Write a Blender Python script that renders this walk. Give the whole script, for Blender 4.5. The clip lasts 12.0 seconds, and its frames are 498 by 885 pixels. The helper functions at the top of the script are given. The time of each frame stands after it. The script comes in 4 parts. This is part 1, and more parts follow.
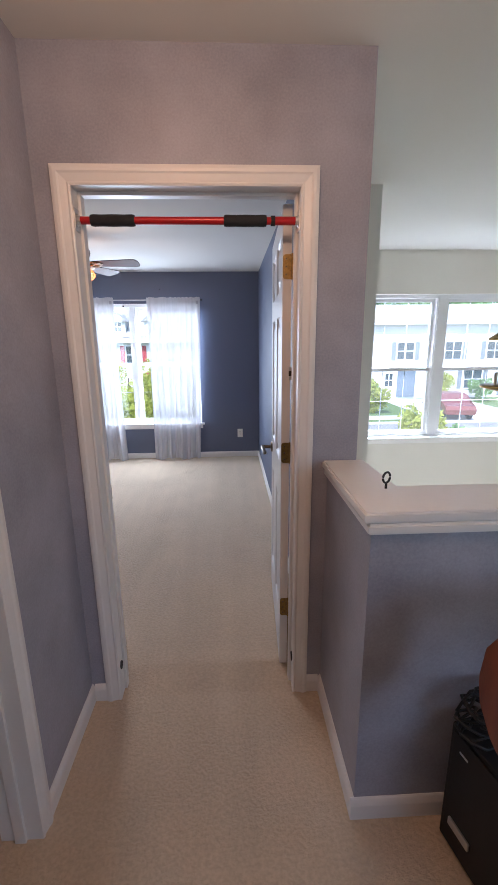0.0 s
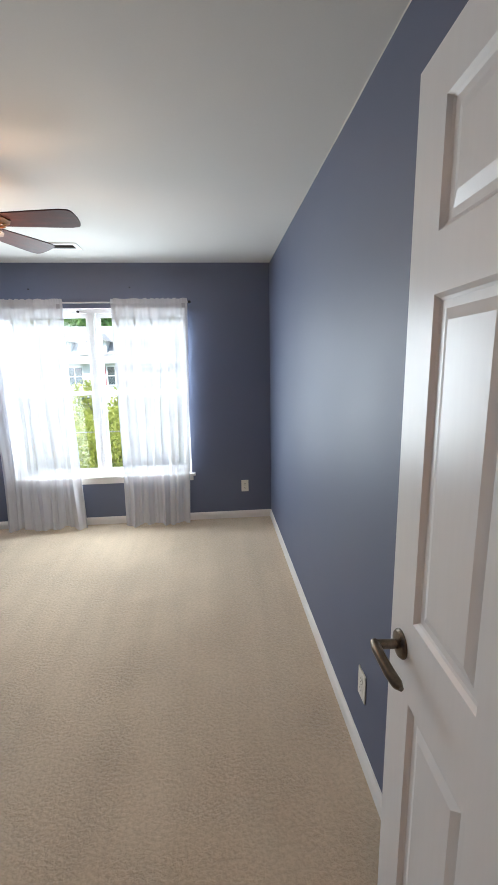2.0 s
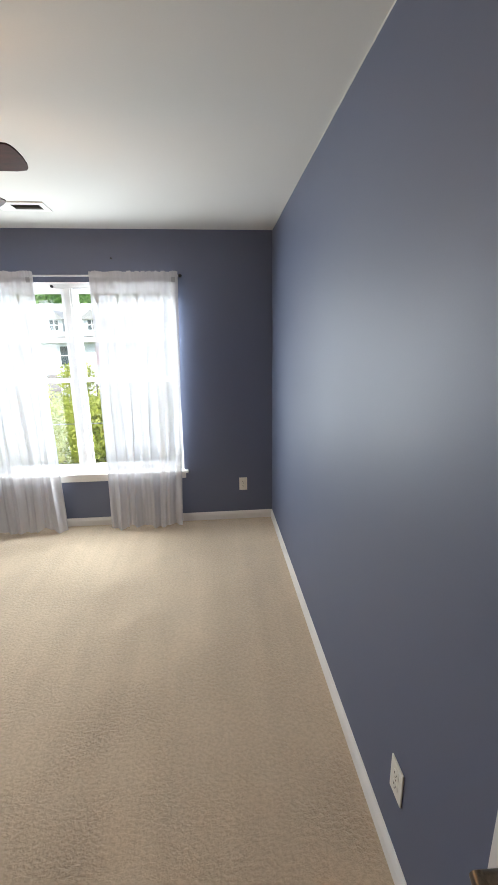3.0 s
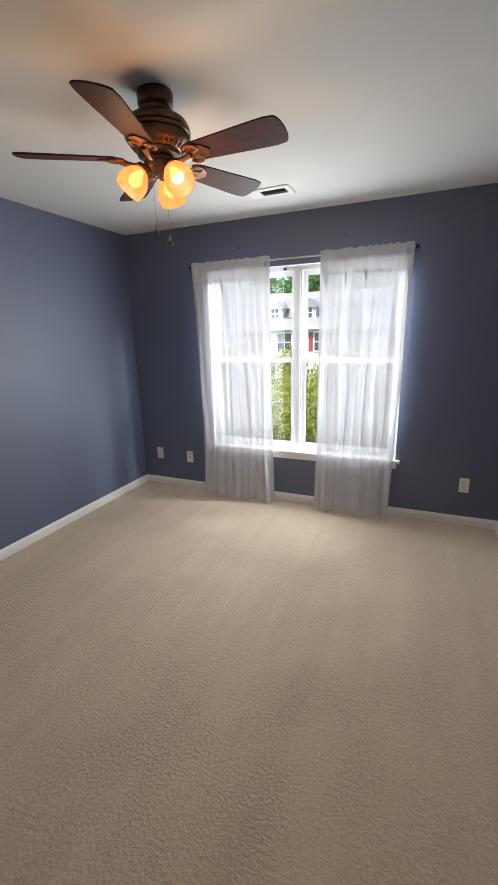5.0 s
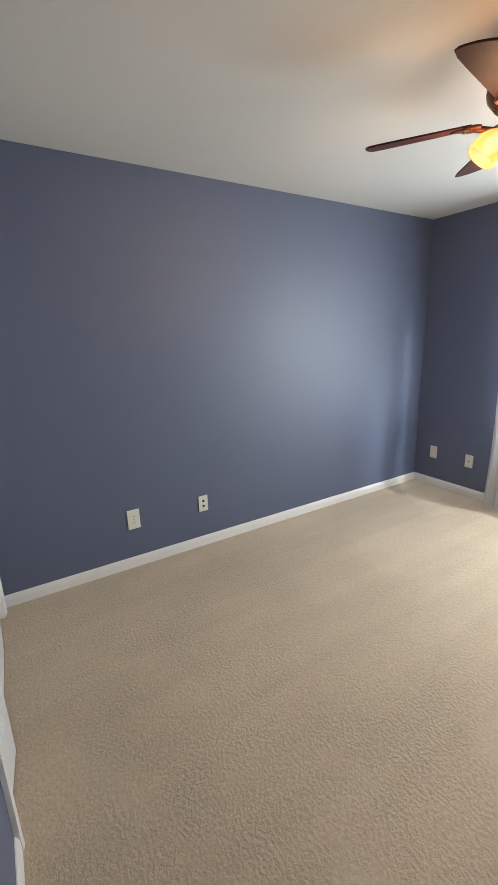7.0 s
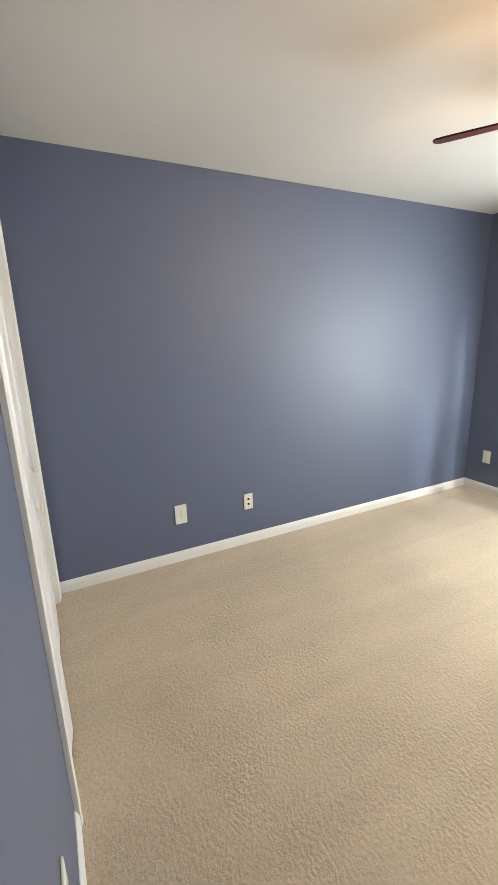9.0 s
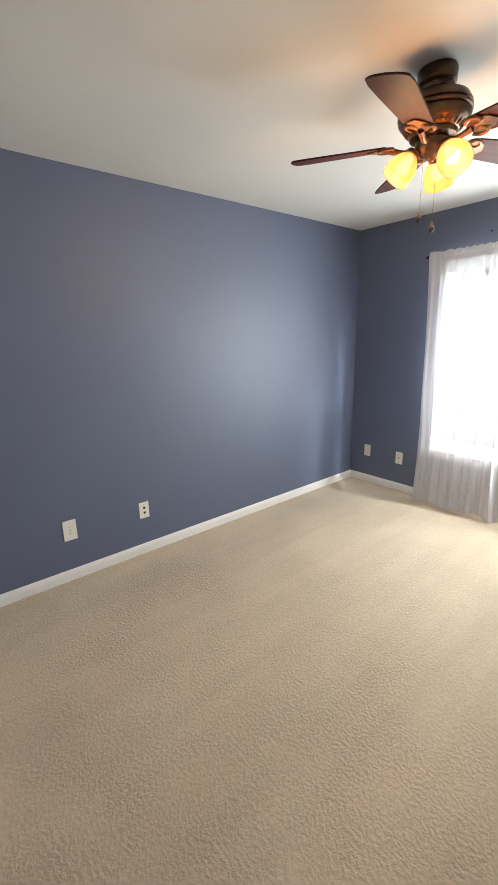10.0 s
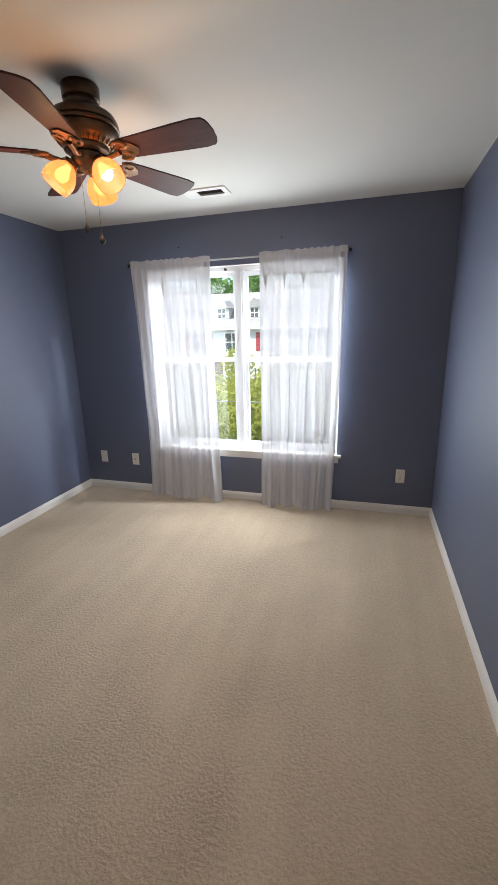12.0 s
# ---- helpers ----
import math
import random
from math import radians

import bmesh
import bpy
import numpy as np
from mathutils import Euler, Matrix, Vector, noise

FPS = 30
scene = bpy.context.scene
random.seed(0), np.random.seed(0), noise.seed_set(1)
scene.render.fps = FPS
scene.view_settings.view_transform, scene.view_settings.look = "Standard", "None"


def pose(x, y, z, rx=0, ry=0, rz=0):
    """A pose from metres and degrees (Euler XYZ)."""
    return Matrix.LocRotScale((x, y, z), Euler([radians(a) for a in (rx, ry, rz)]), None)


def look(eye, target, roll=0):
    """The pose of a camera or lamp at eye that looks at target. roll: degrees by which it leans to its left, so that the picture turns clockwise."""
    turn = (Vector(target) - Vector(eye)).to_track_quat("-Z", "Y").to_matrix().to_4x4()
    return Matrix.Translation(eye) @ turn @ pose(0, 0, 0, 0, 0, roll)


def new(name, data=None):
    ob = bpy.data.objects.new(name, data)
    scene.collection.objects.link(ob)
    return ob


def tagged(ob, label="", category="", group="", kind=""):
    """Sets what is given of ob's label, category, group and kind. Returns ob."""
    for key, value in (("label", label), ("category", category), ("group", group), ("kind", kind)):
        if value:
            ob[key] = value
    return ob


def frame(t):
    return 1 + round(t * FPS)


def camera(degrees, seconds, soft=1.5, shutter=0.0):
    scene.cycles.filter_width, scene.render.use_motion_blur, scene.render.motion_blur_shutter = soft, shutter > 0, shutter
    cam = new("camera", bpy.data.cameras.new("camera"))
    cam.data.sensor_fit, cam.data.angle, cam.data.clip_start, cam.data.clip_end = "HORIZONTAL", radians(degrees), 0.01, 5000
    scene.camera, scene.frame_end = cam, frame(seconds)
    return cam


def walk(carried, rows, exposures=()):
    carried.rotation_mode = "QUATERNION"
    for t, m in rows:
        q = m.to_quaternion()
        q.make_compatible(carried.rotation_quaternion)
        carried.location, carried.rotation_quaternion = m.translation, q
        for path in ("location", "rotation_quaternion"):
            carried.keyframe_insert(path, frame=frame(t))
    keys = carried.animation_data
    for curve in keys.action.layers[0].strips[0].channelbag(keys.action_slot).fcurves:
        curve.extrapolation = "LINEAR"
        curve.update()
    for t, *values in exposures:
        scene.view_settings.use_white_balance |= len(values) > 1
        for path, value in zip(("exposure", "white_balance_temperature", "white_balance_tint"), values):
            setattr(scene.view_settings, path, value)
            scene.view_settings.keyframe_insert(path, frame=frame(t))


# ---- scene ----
cam = camera(62.7, 12.0)
PATH = [
    (0, (0.26, -1.531, 1.531), (0.345, 0.411, 1.06), -0.6),
    (0.5, (0.208, -1.12, 1.485), (0.201, 0.833, 1.055), -0.2),
    (1, (0.173, -0.729, 1.491), (0.254, 1.227, 1.084), -0.3),
    (1.5, (0.194, -0.308, 1.523), (0.284, 1.653, 1.141), -0.2),
    (2, (0.121, 0.067, 1.533), (0.276, 2.024, 1.149), -1.1),
    (2.5, (0.127, 0.332, 1.566), (0.31, 2.276, 1.135), -1.1),
    (2.7, (0.145, 0.414, 1.578), (0.327, 2.353, 1.122), -0.9),
    (4.3, (0.109, 0.587, 1.508), (-0.19, 2.498, 0.999), -1.4),
    (4.5, (0.087, 0.587, 1.509), (-0.354, 2.47, 0.998), -1.3),
    (5, (0.034, 0.58, 1.515), (-0.732, 2.354, 0.997), -1.4),
    (5.5, (-0.016, 0.557, 1.508), (-1.063, 2.181, 0.993), -1.5),
    (6, (-0.046, 0.521, 1.492), (-1.338, 1.961, 0.986), -1.4),
    (6.5, (-0.087, 0.493, 1.491), (-1.58, 1.723, 0.983), -1.8),
    (7, (-0.123, 0.462, 1.485), (-1.774, 1.471, 0.975), -1.8),
    (7.5, (-0.159, 0.387, 1.458), (-1.904, 1.229, 0.963), -2.0),
    (7.7, (-0.165, 0.377, 1.465), (-1.94, 1.151, 0.964), -1.9),
    (9.3, (-0.147, 0.407, 1.476), (-1.848, 1.334, 0.979), -1.5),
    (9.5, (-0.124, 0.43, 1.482), (-1.782, 1.434, 0.986), -1.6),
    (10, (-0.09, 0.48, 1.499), (-1.586, 1.707, 0.991), -1.4),
    (10.5, (-0.05, 0.517, 1.506), (-1.336, 1.96, 0.992), -1.4),
    (11, (-0.008, 0.545, 1.506), (-1.056, 2.168, 0.987), -1.7),
    (11.5, (0.043, 0.566, 1.509), (-0.755, 2.325, 0.988), -1.6),
    (12, (0.084, 0.573, 1.513), (-0.458, 2.425, 0.989), -1.4),
]
EXPOSURE = [(0.0, 2.12, 5450, 11), (0.5, 2.2, 5350, 9), (1.0, 2.3, 5150, 4), (1.5, 2.3, 5450, 3), (2.0, 2.15, 6050, 4), (2.5, 2.18, 6250, 4), (4.5, 1.8, 6650, 7),
            (5.0, 1.7, 6450, 7), (6.5, 2.08, 6350, 6), (7.0, 2.4, 6350, 3), (7.5, 2.95, 6600, 2), (9.5, 2.85, 6700, 2), (10.5, 2.15, 6450, 6), (11.0, 1.95, 6450, 7), (12.0, 1.8, 6400, 7)]
walk(cam, [(t, look(eye, target, roll)) for t, eye, target, roll in PATH], EXPOSURE)

# ---- light ----
world = bpy.data.worlds.new("sky_world")
scene.world = world
world.use_nodes = True
wn = world.node_tree.nodes
sky = wn.new("ShaderNodeTexSky")
sky.sky_type = "NISHITA"
sky.sun_disc = False
sky.sun_elevation = radians(50)
sky.sun_rotation = radians(200)
world.node_tree.links.new(sky.outputs["Color"], wn["Background"].inputs["Color"])
wn["Background"].inputs["Strength"].default_value = 0.10


def lamp(name, kind, m, energy, colour, size=0.1, size_y=None):
    data = bpy.data.lights.new(name, kind)
    data.energy, data.color = energy, colour
    if kind == "AREA":
        data.shape, data.size, data.size_y = "RECTANGLE", size, size_y or size
    elif kind == "SUN":
        data.angle = size
    else:
        data.shadow_soft_size = size
    ob = new(name, data)
    ob.matrix_world = m
    return ob


lamp("sun", "SUN", look((0, 0, 10), (3, 6.5, 0)), 2.4, (1.0, 0.96, 0.9), radians(6))
# sky light entering by the bedroom window and by the stairwell window
lamp("window_light", "AREA", look((-0.952, 3.936, 1.26), (-0.952, 2.936, 1.155)), 28.5, (0.92, 0.96, 1.0), 1.60, 1.34)
lamp("stair_window_light", "AREA", look((2.6, 4.6, 3.4), (2.5, 1.0, 0.6)), 560, (0.95, 0.97, 1.0), 1.8, 1.2)
lamp("hall_light", "POINT", Matrix.Translation((0.15, -0.95, 2.22)), 3.7, (1.0, 0.55, 0.30), 0.07)
# daylight from the window opening at the end of the hall
lamp("hall_window_light", "AREA", look((2.3, -3.62, 1.5), (1.4, 0.0, 0.9)), 2.8, (0.84, 0.92, 1.0), 1.1, 1.2)

# ---- materials ----


def rgb(c):
    return (*c, 1) if len(c) == 3 else c


def material(name, colour, rough=0.6, metal=0.0, vary=0.08, scale=6.0, fine=120.0, bump=0.1, depth=0.002, second=None, spec=0.5,
             rough_vary=0.08, stretch=(1, 1, 1), per_object=0.0):
    """Principled surface with two scales of variation in colour, roughness and relief."""
    m = bpy.data.materials.new(name)
    m.use_nodes = True
    nt = m.node_tree
    n, l = nt.nodes, nt.links
    b = n["Principled BSDF"]
    tc = n.new("ShaderNodeTexCoord")
    mp = n.new("ShaderNodeMapping")
    mp.inputs["Scale"].default_value = stretch
    l.new(tc.outputs["Object"], mp.inputs["Vector"])
    big, small = n.new("ShaderNodeTexNoise"), n.new("ShaderNodeTexNoise")
    for t, s in ((big, scale), (small, fine)):
        l.new(mp.outputs["Vector"], t.inputs["Vector"])
        t.inputs["Scale"].default_value, t.inputs["Detail"].default_value = s, 5
    mix = n.new("ShaderNodeMix")
    mix.data_type = "RGBA"
    dark = tuple(c * (1 - vary) for c in colour) if second is None else second
    light = tuple(min(1, c * (1 + vary)) for c in colour)
    mix.inputs["A"].default_value, mix.inputs["B"].default_value = rgb(dark), rgb(light)
    add = n.new("ShaderNodeMath")
    add.operation = "MULTIPLY_ADD"
    add.inputs[1].default_value, add.inputs[2].default_value = 0.35, 0.0
    l.new(small.outputs["Fac"], add.inputs[0])
    sm = n.new("ShaderNodeMath")
    sm.operation = "MULTIPLY_ADD"
    sm.inputs[1].default_value = 0.65
    l.new(big.outputs["Fac"], sm.inputs[0])
    l.new(add.outputs[0], sm.inputs[2])
    ramp = n.new("ShaderNodeMapRange")
    ramp.inputs["From Min"].default_value, ramp.inputs["From Max"].default_value = 0.3, 0.7
    l.new(sm.outputs[0], ramp.inputs["Value"])
    l.new(ramp.outputs["Result"], mix.inputs["Factor"])
    out = mix.outputs["Result"]
    if per_object:
        info = n.new("ShaderNodeObjectInfo")
        hsv = n.new("ShaderNodeHueSaturation")
        mr = n.new("ShaderNodeMapRange")
        mr.inputs["To Min"].default_value, mr.inputs["To Max"].default_value = 1 - per_object, 1 + per_object
        l.new(info.outputs["Random"], mr.inputs["Value"])
        l.new(mr.outputs["Result"], hsv.inputs["Value"])
        l.new(out, hsv.inputs["Color"])
        out = hsv.outputs["Color"]
    l.new(out, b.inputs["Base Color"])
    rr = n.new("ShaderNodeMapRange")
    rr.inputs["To Min"].default_value, rr.inputs["To Max"].default_value = max(0.02, rough - rough_vary), min(1, rough + rough_vary)
    l.new(big.outputs["Fac"], rr.inputs["Value"])
    l.new(rr.outputs["Result"], b.inputs["Roughness"])
    b.inputs["Metallic"].default_value = metal
    b.inputs["Specular IOR Level"].default_value = spec
    if bump:
        bp = n.new("ShaderNodeBump")
        bp.inputs["Strength"].default_value, bp.inputs["Distance"].default_value = bump, depth
        l.new(small.outputs["Fac"], bp.inputs["Height"])
        l.new(bp.outputs["Normal"], b.inputs["Normal"])
    return m


def carpet_material():
    """Cut-pile carpet: soft twisted tufts, brushed patches and vacuum lanes along the room."""
    m = material("beige_cut_pile_carpet", (0.56, 0.446, 0.318), 0.95, vary=0.07, scale=1.6, fine=60, bump=0.0, spec=0.12)
    nt = m.node_tree
    n, l = nt.nodes, nt.links
    b = n["Principled BSDF"]
    tc = n.new("ShaderNodeTexCoord")

    def grain(scale, detail, rough, stretch=(1, 1, 1), distort=0.0):
        mp, t = n.new("ShaderNodeMapping"), n.new("ShaderNodeTexNoise")
        mp.inputs["Scale"].default_value = stretch
        l.new(tc.outputs["Object"], mp.inputs["Vector"])
        l.new(mp.outputs["Vector"], t.inputs["Vector"])
        t.inputs["Scale"].default_value, t.inputs["Detail"].default_value, t.inputs["Roughness"].default_value = scale, detail, rough
        t.inputs["Distortion"].default_value = distort
        return t.outputs["Fac"]

    def spread(value, a, b_, c, d):
        mr = n.new("ShaderNodeMapRange")
        for key, v in (("From Min", a), ("From Max", b_), ("To Min", c), ("To Max", d)):
            mr.inputs[key].default_value = v
        l.new(value, mr.inputs["Value"])
        return mr.outputs["Result"]

    def calc(kind, p, q):
        k = n.new("ShaderNodeMath")
        k.operation = kind
        for i, v in enumerate((p, q)):
            if isinstance(v, (int, float)):
                k.inputs[i].default_value = v
            else:
                l.new(v, k.inputs[i])
        return k.outputs[0]

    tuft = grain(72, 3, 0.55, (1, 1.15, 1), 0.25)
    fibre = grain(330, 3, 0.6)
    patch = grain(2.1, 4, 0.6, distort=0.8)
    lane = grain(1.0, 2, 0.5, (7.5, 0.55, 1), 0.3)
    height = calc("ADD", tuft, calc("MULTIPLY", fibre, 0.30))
    bp = n.new("ShaderNodeBump")
    bp.inputs["Distance"].default_value = 0.013
    l.new(spread(patch, 0.38, 0.66, 0.28, 0.78), bp.inputs["Strength"])
    l.new(height, bp.inputs["Height"])
    l.new(bp.outputs["Normal"], b.inputs["Normal"])
    # shade between tufts painted into the colour; pile leaning in lanes and brushed patches
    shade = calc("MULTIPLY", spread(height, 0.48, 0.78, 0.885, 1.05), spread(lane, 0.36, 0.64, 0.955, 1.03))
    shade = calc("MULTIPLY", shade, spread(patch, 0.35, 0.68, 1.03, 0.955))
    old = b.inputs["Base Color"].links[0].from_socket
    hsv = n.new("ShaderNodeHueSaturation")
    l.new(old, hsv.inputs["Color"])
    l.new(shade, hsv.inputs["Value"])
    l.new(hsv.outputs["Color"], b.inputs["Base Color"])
    b.inputs["Sheen Weight"].default_value = 0.25
    b.inputs["Sheen Roughness"].default_value = 0.6
    return m


def sheer_material():
    m = bpy.data.materials.new("white_sheer_voile")
    m.use_nodes = True
    nt = m.node_tree
    n, l = nt.nodes, nt.links
    n.remove(n["Principled BSDF"])
    tl, df, tr = n.new("ShaderNodeBsdfTranslucent"), n.new("ShaderNodeBsdfDiffuse"), n.new("ShaderNodeBsdfTransparent")
    tl.inputs["Color"].default_value = (0.120, 0.120, 0.130, 1)
    df.inputs["Color"].default_value = (0.90, 0.905, 0.945, 1)
    a, c = n.new("ShaderNodeMixShader"), n.new("ShaderNodeMixShader")
    tc, no = n.new("ShaderNodeTexCoord"), n.new("ShaderNodeTexNoise")
    mp = n.new("ShaderNodeMapping")
    mp.inputs["Scale"].default_value = (9, 0, 0.22)
    no.inputs["Detail"].default_value = 2.5
    l.new(tc.outputs["Object"], mp.inputs["Vector"])
    l.new(mp.outputs["Vector"], no.inputs["Vector"])
    mr = n.new("ShaderNodeMapRange")
    mr.inputs["To Min"].default_value, mr.inputs["To Max"].default_value = 0.07, 0.27
    l.new(no.outputs["Fac"], mr.inputs["Value"])
    a.inputs["Fac"].default_value = 0.70
    l.new(tl.outputs[0], a.inputs[1])
    l.new(df.outputs[0], a.inputs[2])
    l.new(mr.outputs["Result"], c.inputs["Fac"])
    l.new(a.outputs[0], c.inputs[1])
    l.new(tr.outputs[0], c.inputs[2])
    l.new(c.outputs[0], n["Material Output"].inputs["Surface"])
    return m


def glass_material(name, colour=(1, 1, 1), rough=0.0, veil=0.0, sheen=None):
    m = bpy.data.materials.new(name)
    m.use_nodes = True
    nt = m.node_tree
    n, l = nt.nodes, nt.links
    n.remove(n["Principled BSDF"])
    tr, gl, mx = n.new("ShaderNodeBsdfTransparent"), n.new("ShaderNodeBsdfGlossy"), n.new("ShaderNodeMixShader")
    fr = n.new("ShaderNodeFresnel")
    fr.inputs["IOR"].default_value = 1.45
    tr.inputs["Color"].default_value = rgb(colour)
    gl.inputs["Roughness"].default_value = rough
    if sheen is None:
        l.new(fr.outputs[0], mx.inputs["Fac"])
    else:
        mx.inputs["Fac"].default_value = sheen
    l.new(tr.outputs[0], mx.inputs[1])
    l.new(gl.outputs[0], mx.inputs[2])
    out = mx
    # thin translucent white mixed in, imitating glare over the view
    if veil:
        tl, dm, no = n.new("ShaderNodeBsdfTranslucent"), n.new("ShaderNodeMixShader"), n.new("ShaderNodeTexNoise")
        no.inputs["Scale"].default_value = 3.0
        mr = n.new("ShaderNodeMapRange")
        mr.inputs["To Min"].default_value, mr.inputs["To Max"].default_value = veil * 0.7, veil * 1.3
        l.new(no.outputs["Fac"], mr.inputs["Value"])
        l.new(mr.outputs["Result"], dm.inputs["Fac"])
        l.new(mx.outputs[0], dm.inputs[1])
        l.new(tl.outputs[0], dm.inputs[2])
        out = dm
    l.new(out.outputs[0], n["Material Output"].inputs["Surface"])
    return m


def glow_material(name, colour, strength, base=(0.9, 0.8, 0.6)):
    m = material(name, base, 0.35, vary=0.05, bump=0)
    b = m.node_tree.nodes["Principled BSDF"]
    b.inputs["Emission Color"].default_value = rgb(colour)
    b.inputs["Emission Strength"].default_value = strength
    return m


BLUE = material("slate_blue_eggshell_paint", (0.096, 0.117, 0.191), 0.55, vary=0.04, scale=1.2, fine=160, bump=0.10, depth=0.001, spec=0.9)
HALL = material("mauve_grey_wall_paint", (0.335, 0.335, 0.385), 0.5, vary=0.24, scale=4.0, fine=140, bump=0.12, depth=0.001)
CREAM = material("off_white_stairwell_paint", (0.70, 0.67, 0.60), 0.6, vary=0.03, scale=1.5, fine=150, bump=0.1, depth=0.001)
CEIL = material("matt_white_ceiling_paint", (0.65, 0.64, 0.605), 0.85, vary=0.025, scale=1.0, fine=170, bump=0.15, depth=0.001, spec=0.2)
TRIM = material("white_gloss_trim_paint", (0.78, 0.76, 0.73), 0.35, vary=0.03, scale=5, fine=60, bump=0.05, depth=0.001)
DOORPAINT = material("white_door_paint", (0.76, 0.75, 0.74), 0.33, vary=0.03, scale=4, fine=90, bump=0.10, depth=0.0006, stretch=(1, 1, 0.12))
VINYL = material("white_vinyl", (0.66, 0.66, 0.66), 0.4, vary=0.02, bump=0.02)
CARPET = carpet_material()
SHEER = sheer_material()
# panes carry a faint glare haze in their material
GLASS = glass_material("veiled_window_glass", veil=0.006)
CLEAR = glass_material("clear_lamp_glass", sheen=0.05)
TAG = material("grey_cloth_tag", (0.36, 0.36, 0.38), 0.9, vary=0.1, bump=0.0)
GRILLE = material("pale_grey_grille", (0.42, 0.43, 0.43), 0.5, vary=0.03, bump=0.0)
BRONZE = material("oil_rubbed_bronze", (0.105, 0.066, 0.040), 0.34, 0.85, vary=0.5, scale=25, fine=200, bump=0.15, depth=0.001)
COPPERY = material("antique_copper_bronze", (0.16, 0.088, 0.045), 0.35, 0.9, vary=0.5, scale=30, fine=200, bump=0.15, depth=0.001)
BLADE = material("dark_cherry_wood", (0.055, 0.017, 0.015), 0.55, spec=0.14, vary=0.5, scale=6, fine=60, bump=0.05, depth=0.0005, stretch=(1, 9, 1))
AMBER = glow_material("lit_amber_glass", (1.0, 0.45, 0.18), 0.15, (0.26, 0.12, 0.06))
an, al = AMBER.node_tree.nodes, AMBER.node_tree.links
at, am = an.new("ShaderNodeBsdfTranslucent"), an.new("ShaderNodeMixShader")
at.inputs["Color"].default_value, am.inputs["Fac"].default_value = (0.40, 0.195, 0.095, 1), 0.6
al.new(an["Principled BSDF"].outputs[0], am.inputs[1])
al.new(at.outputs[0], am.inputs[2])
ac, ax = an.new("ShaderNodeBsdfTransparent"), an.new("ShaderNodeMixShader")
ac.inputs["Color"].default_value, ax.inputs["Fac"].default_value = (1.0, 0.66, 0.42, 1), 0.28
al.new(am.outputs[0], ax.inputs[1])
al.new(ac.outputs[0], ax.inputs[2])
al.new(ax.outputs[0], an["Material Output"].inputs["Surface"])
BULB = glow_material("lit_bulb", (1.0, 0.78, 0.54), 6.0)
BRASS = material("tarnished_brass", (0.30, 0.20, 0.07), 0.42, 0.9, vary=0.4, scale=60, fine=300, bump=0.1, depth=0.0005)
NICKEL = material("worn_bronze_nickel", (0.16, 0.13, 0.10), 0.30, 0.95, vary=0.35, scale=50, fine=300, bump=0.05, depth=0.0005)
DARKMETAL = material("black_iron", (0.03, 0.03, 0.032), 0.45, 0.7, vary=0.3, bump=0.05)
RED = material("red_enamelled_steel", (0.42, 0.009, 0.012), 0.3, 0.1, vary=0.1, bump=0.02)
FOAM = material("black_foam_grip", (0.018, 0.018, 0.02), 0.85, vary=0.3, scale=40, fine=400, bump=0.5, depth=0.001)
PLASTIC = material("ivory_plastic", (0.78, 0.76, 0.68), 0.35, vary=0.02, bump=0.0)
SLOT = material("dark_slot", (0.02, 0.02, 0.02), 0.7, vary=0.2, bump=0.0)
BLACKBOX = material("black_vinyl_cabinet", (0.008, 0.008, 0.009), 0.55, vary=0.3, scale=30, fine=300, bump=0.3, depth=0.001)
CHERRY = material("reddish_brown_lacquered_wood", (0.22, 0.065, 0.028), 0.3, vary=0.35, scale=5, fine=70, bump=0.05, depth=0.0005, stretch=(6, 6, 0.6))
SILVER = material("brushed_silver", (0.6, 0.6, 0.6), 0.35, 0.8, vary=0.1, bump=0.02)
RUBBER = material("black_rubber_cable", (0.012, 0.012, 0.012), 0.5, vary=0.2, bump=0.0)
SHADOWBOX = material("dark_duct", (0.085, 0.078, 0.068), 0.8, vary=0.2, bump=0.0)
SIDING = material("white_lap_siding", (0.58, 0.58, 0.57), 0.7, vary=0.05, scale=0.8, fine=20, bump=0.1, depth=0.004)
ROOF = material("grey_asphalt_shingle", (0.27, 0.265, 0.26), 0.9, vary=0.25, scale=1.0, fine=14, bump=0.4, depth=0.01)
DARKGLASS = material("dark_window_glass", (0.05, 0.065, 0.075), 0.12, vary=0.2, bump=0.0)
SHUTTER = material("grey_shutter_paint", (0.16, 0.18, 0.20), 0.6, vary=0.1, bump=0.05)
REDPAINT = material("dark_red_door_paint", (0.28, 0.035, 0.04), 0.5, vary=0.1, bump=0.05)
BLUEPAINT = material("blue_door_paint", (0.13, 0.155, 0.19), 0.5, vary=0.1, bump=0.05)
LEAF = material("yellow_green_leaves", (0.34, 0.345, 0.06), 0.6, vary=0.3, scale=1.2, fine=9, bump=0.0, second=(0.22, 0.26, 0.04))
LEAFDARK = material("deep_green_leaves", (0.17, 0.29, 0.08), 0.6, vary=0.3, scale=0.8, fine=6, bump=0.0, second=(0.11, 0.20, 0.055))
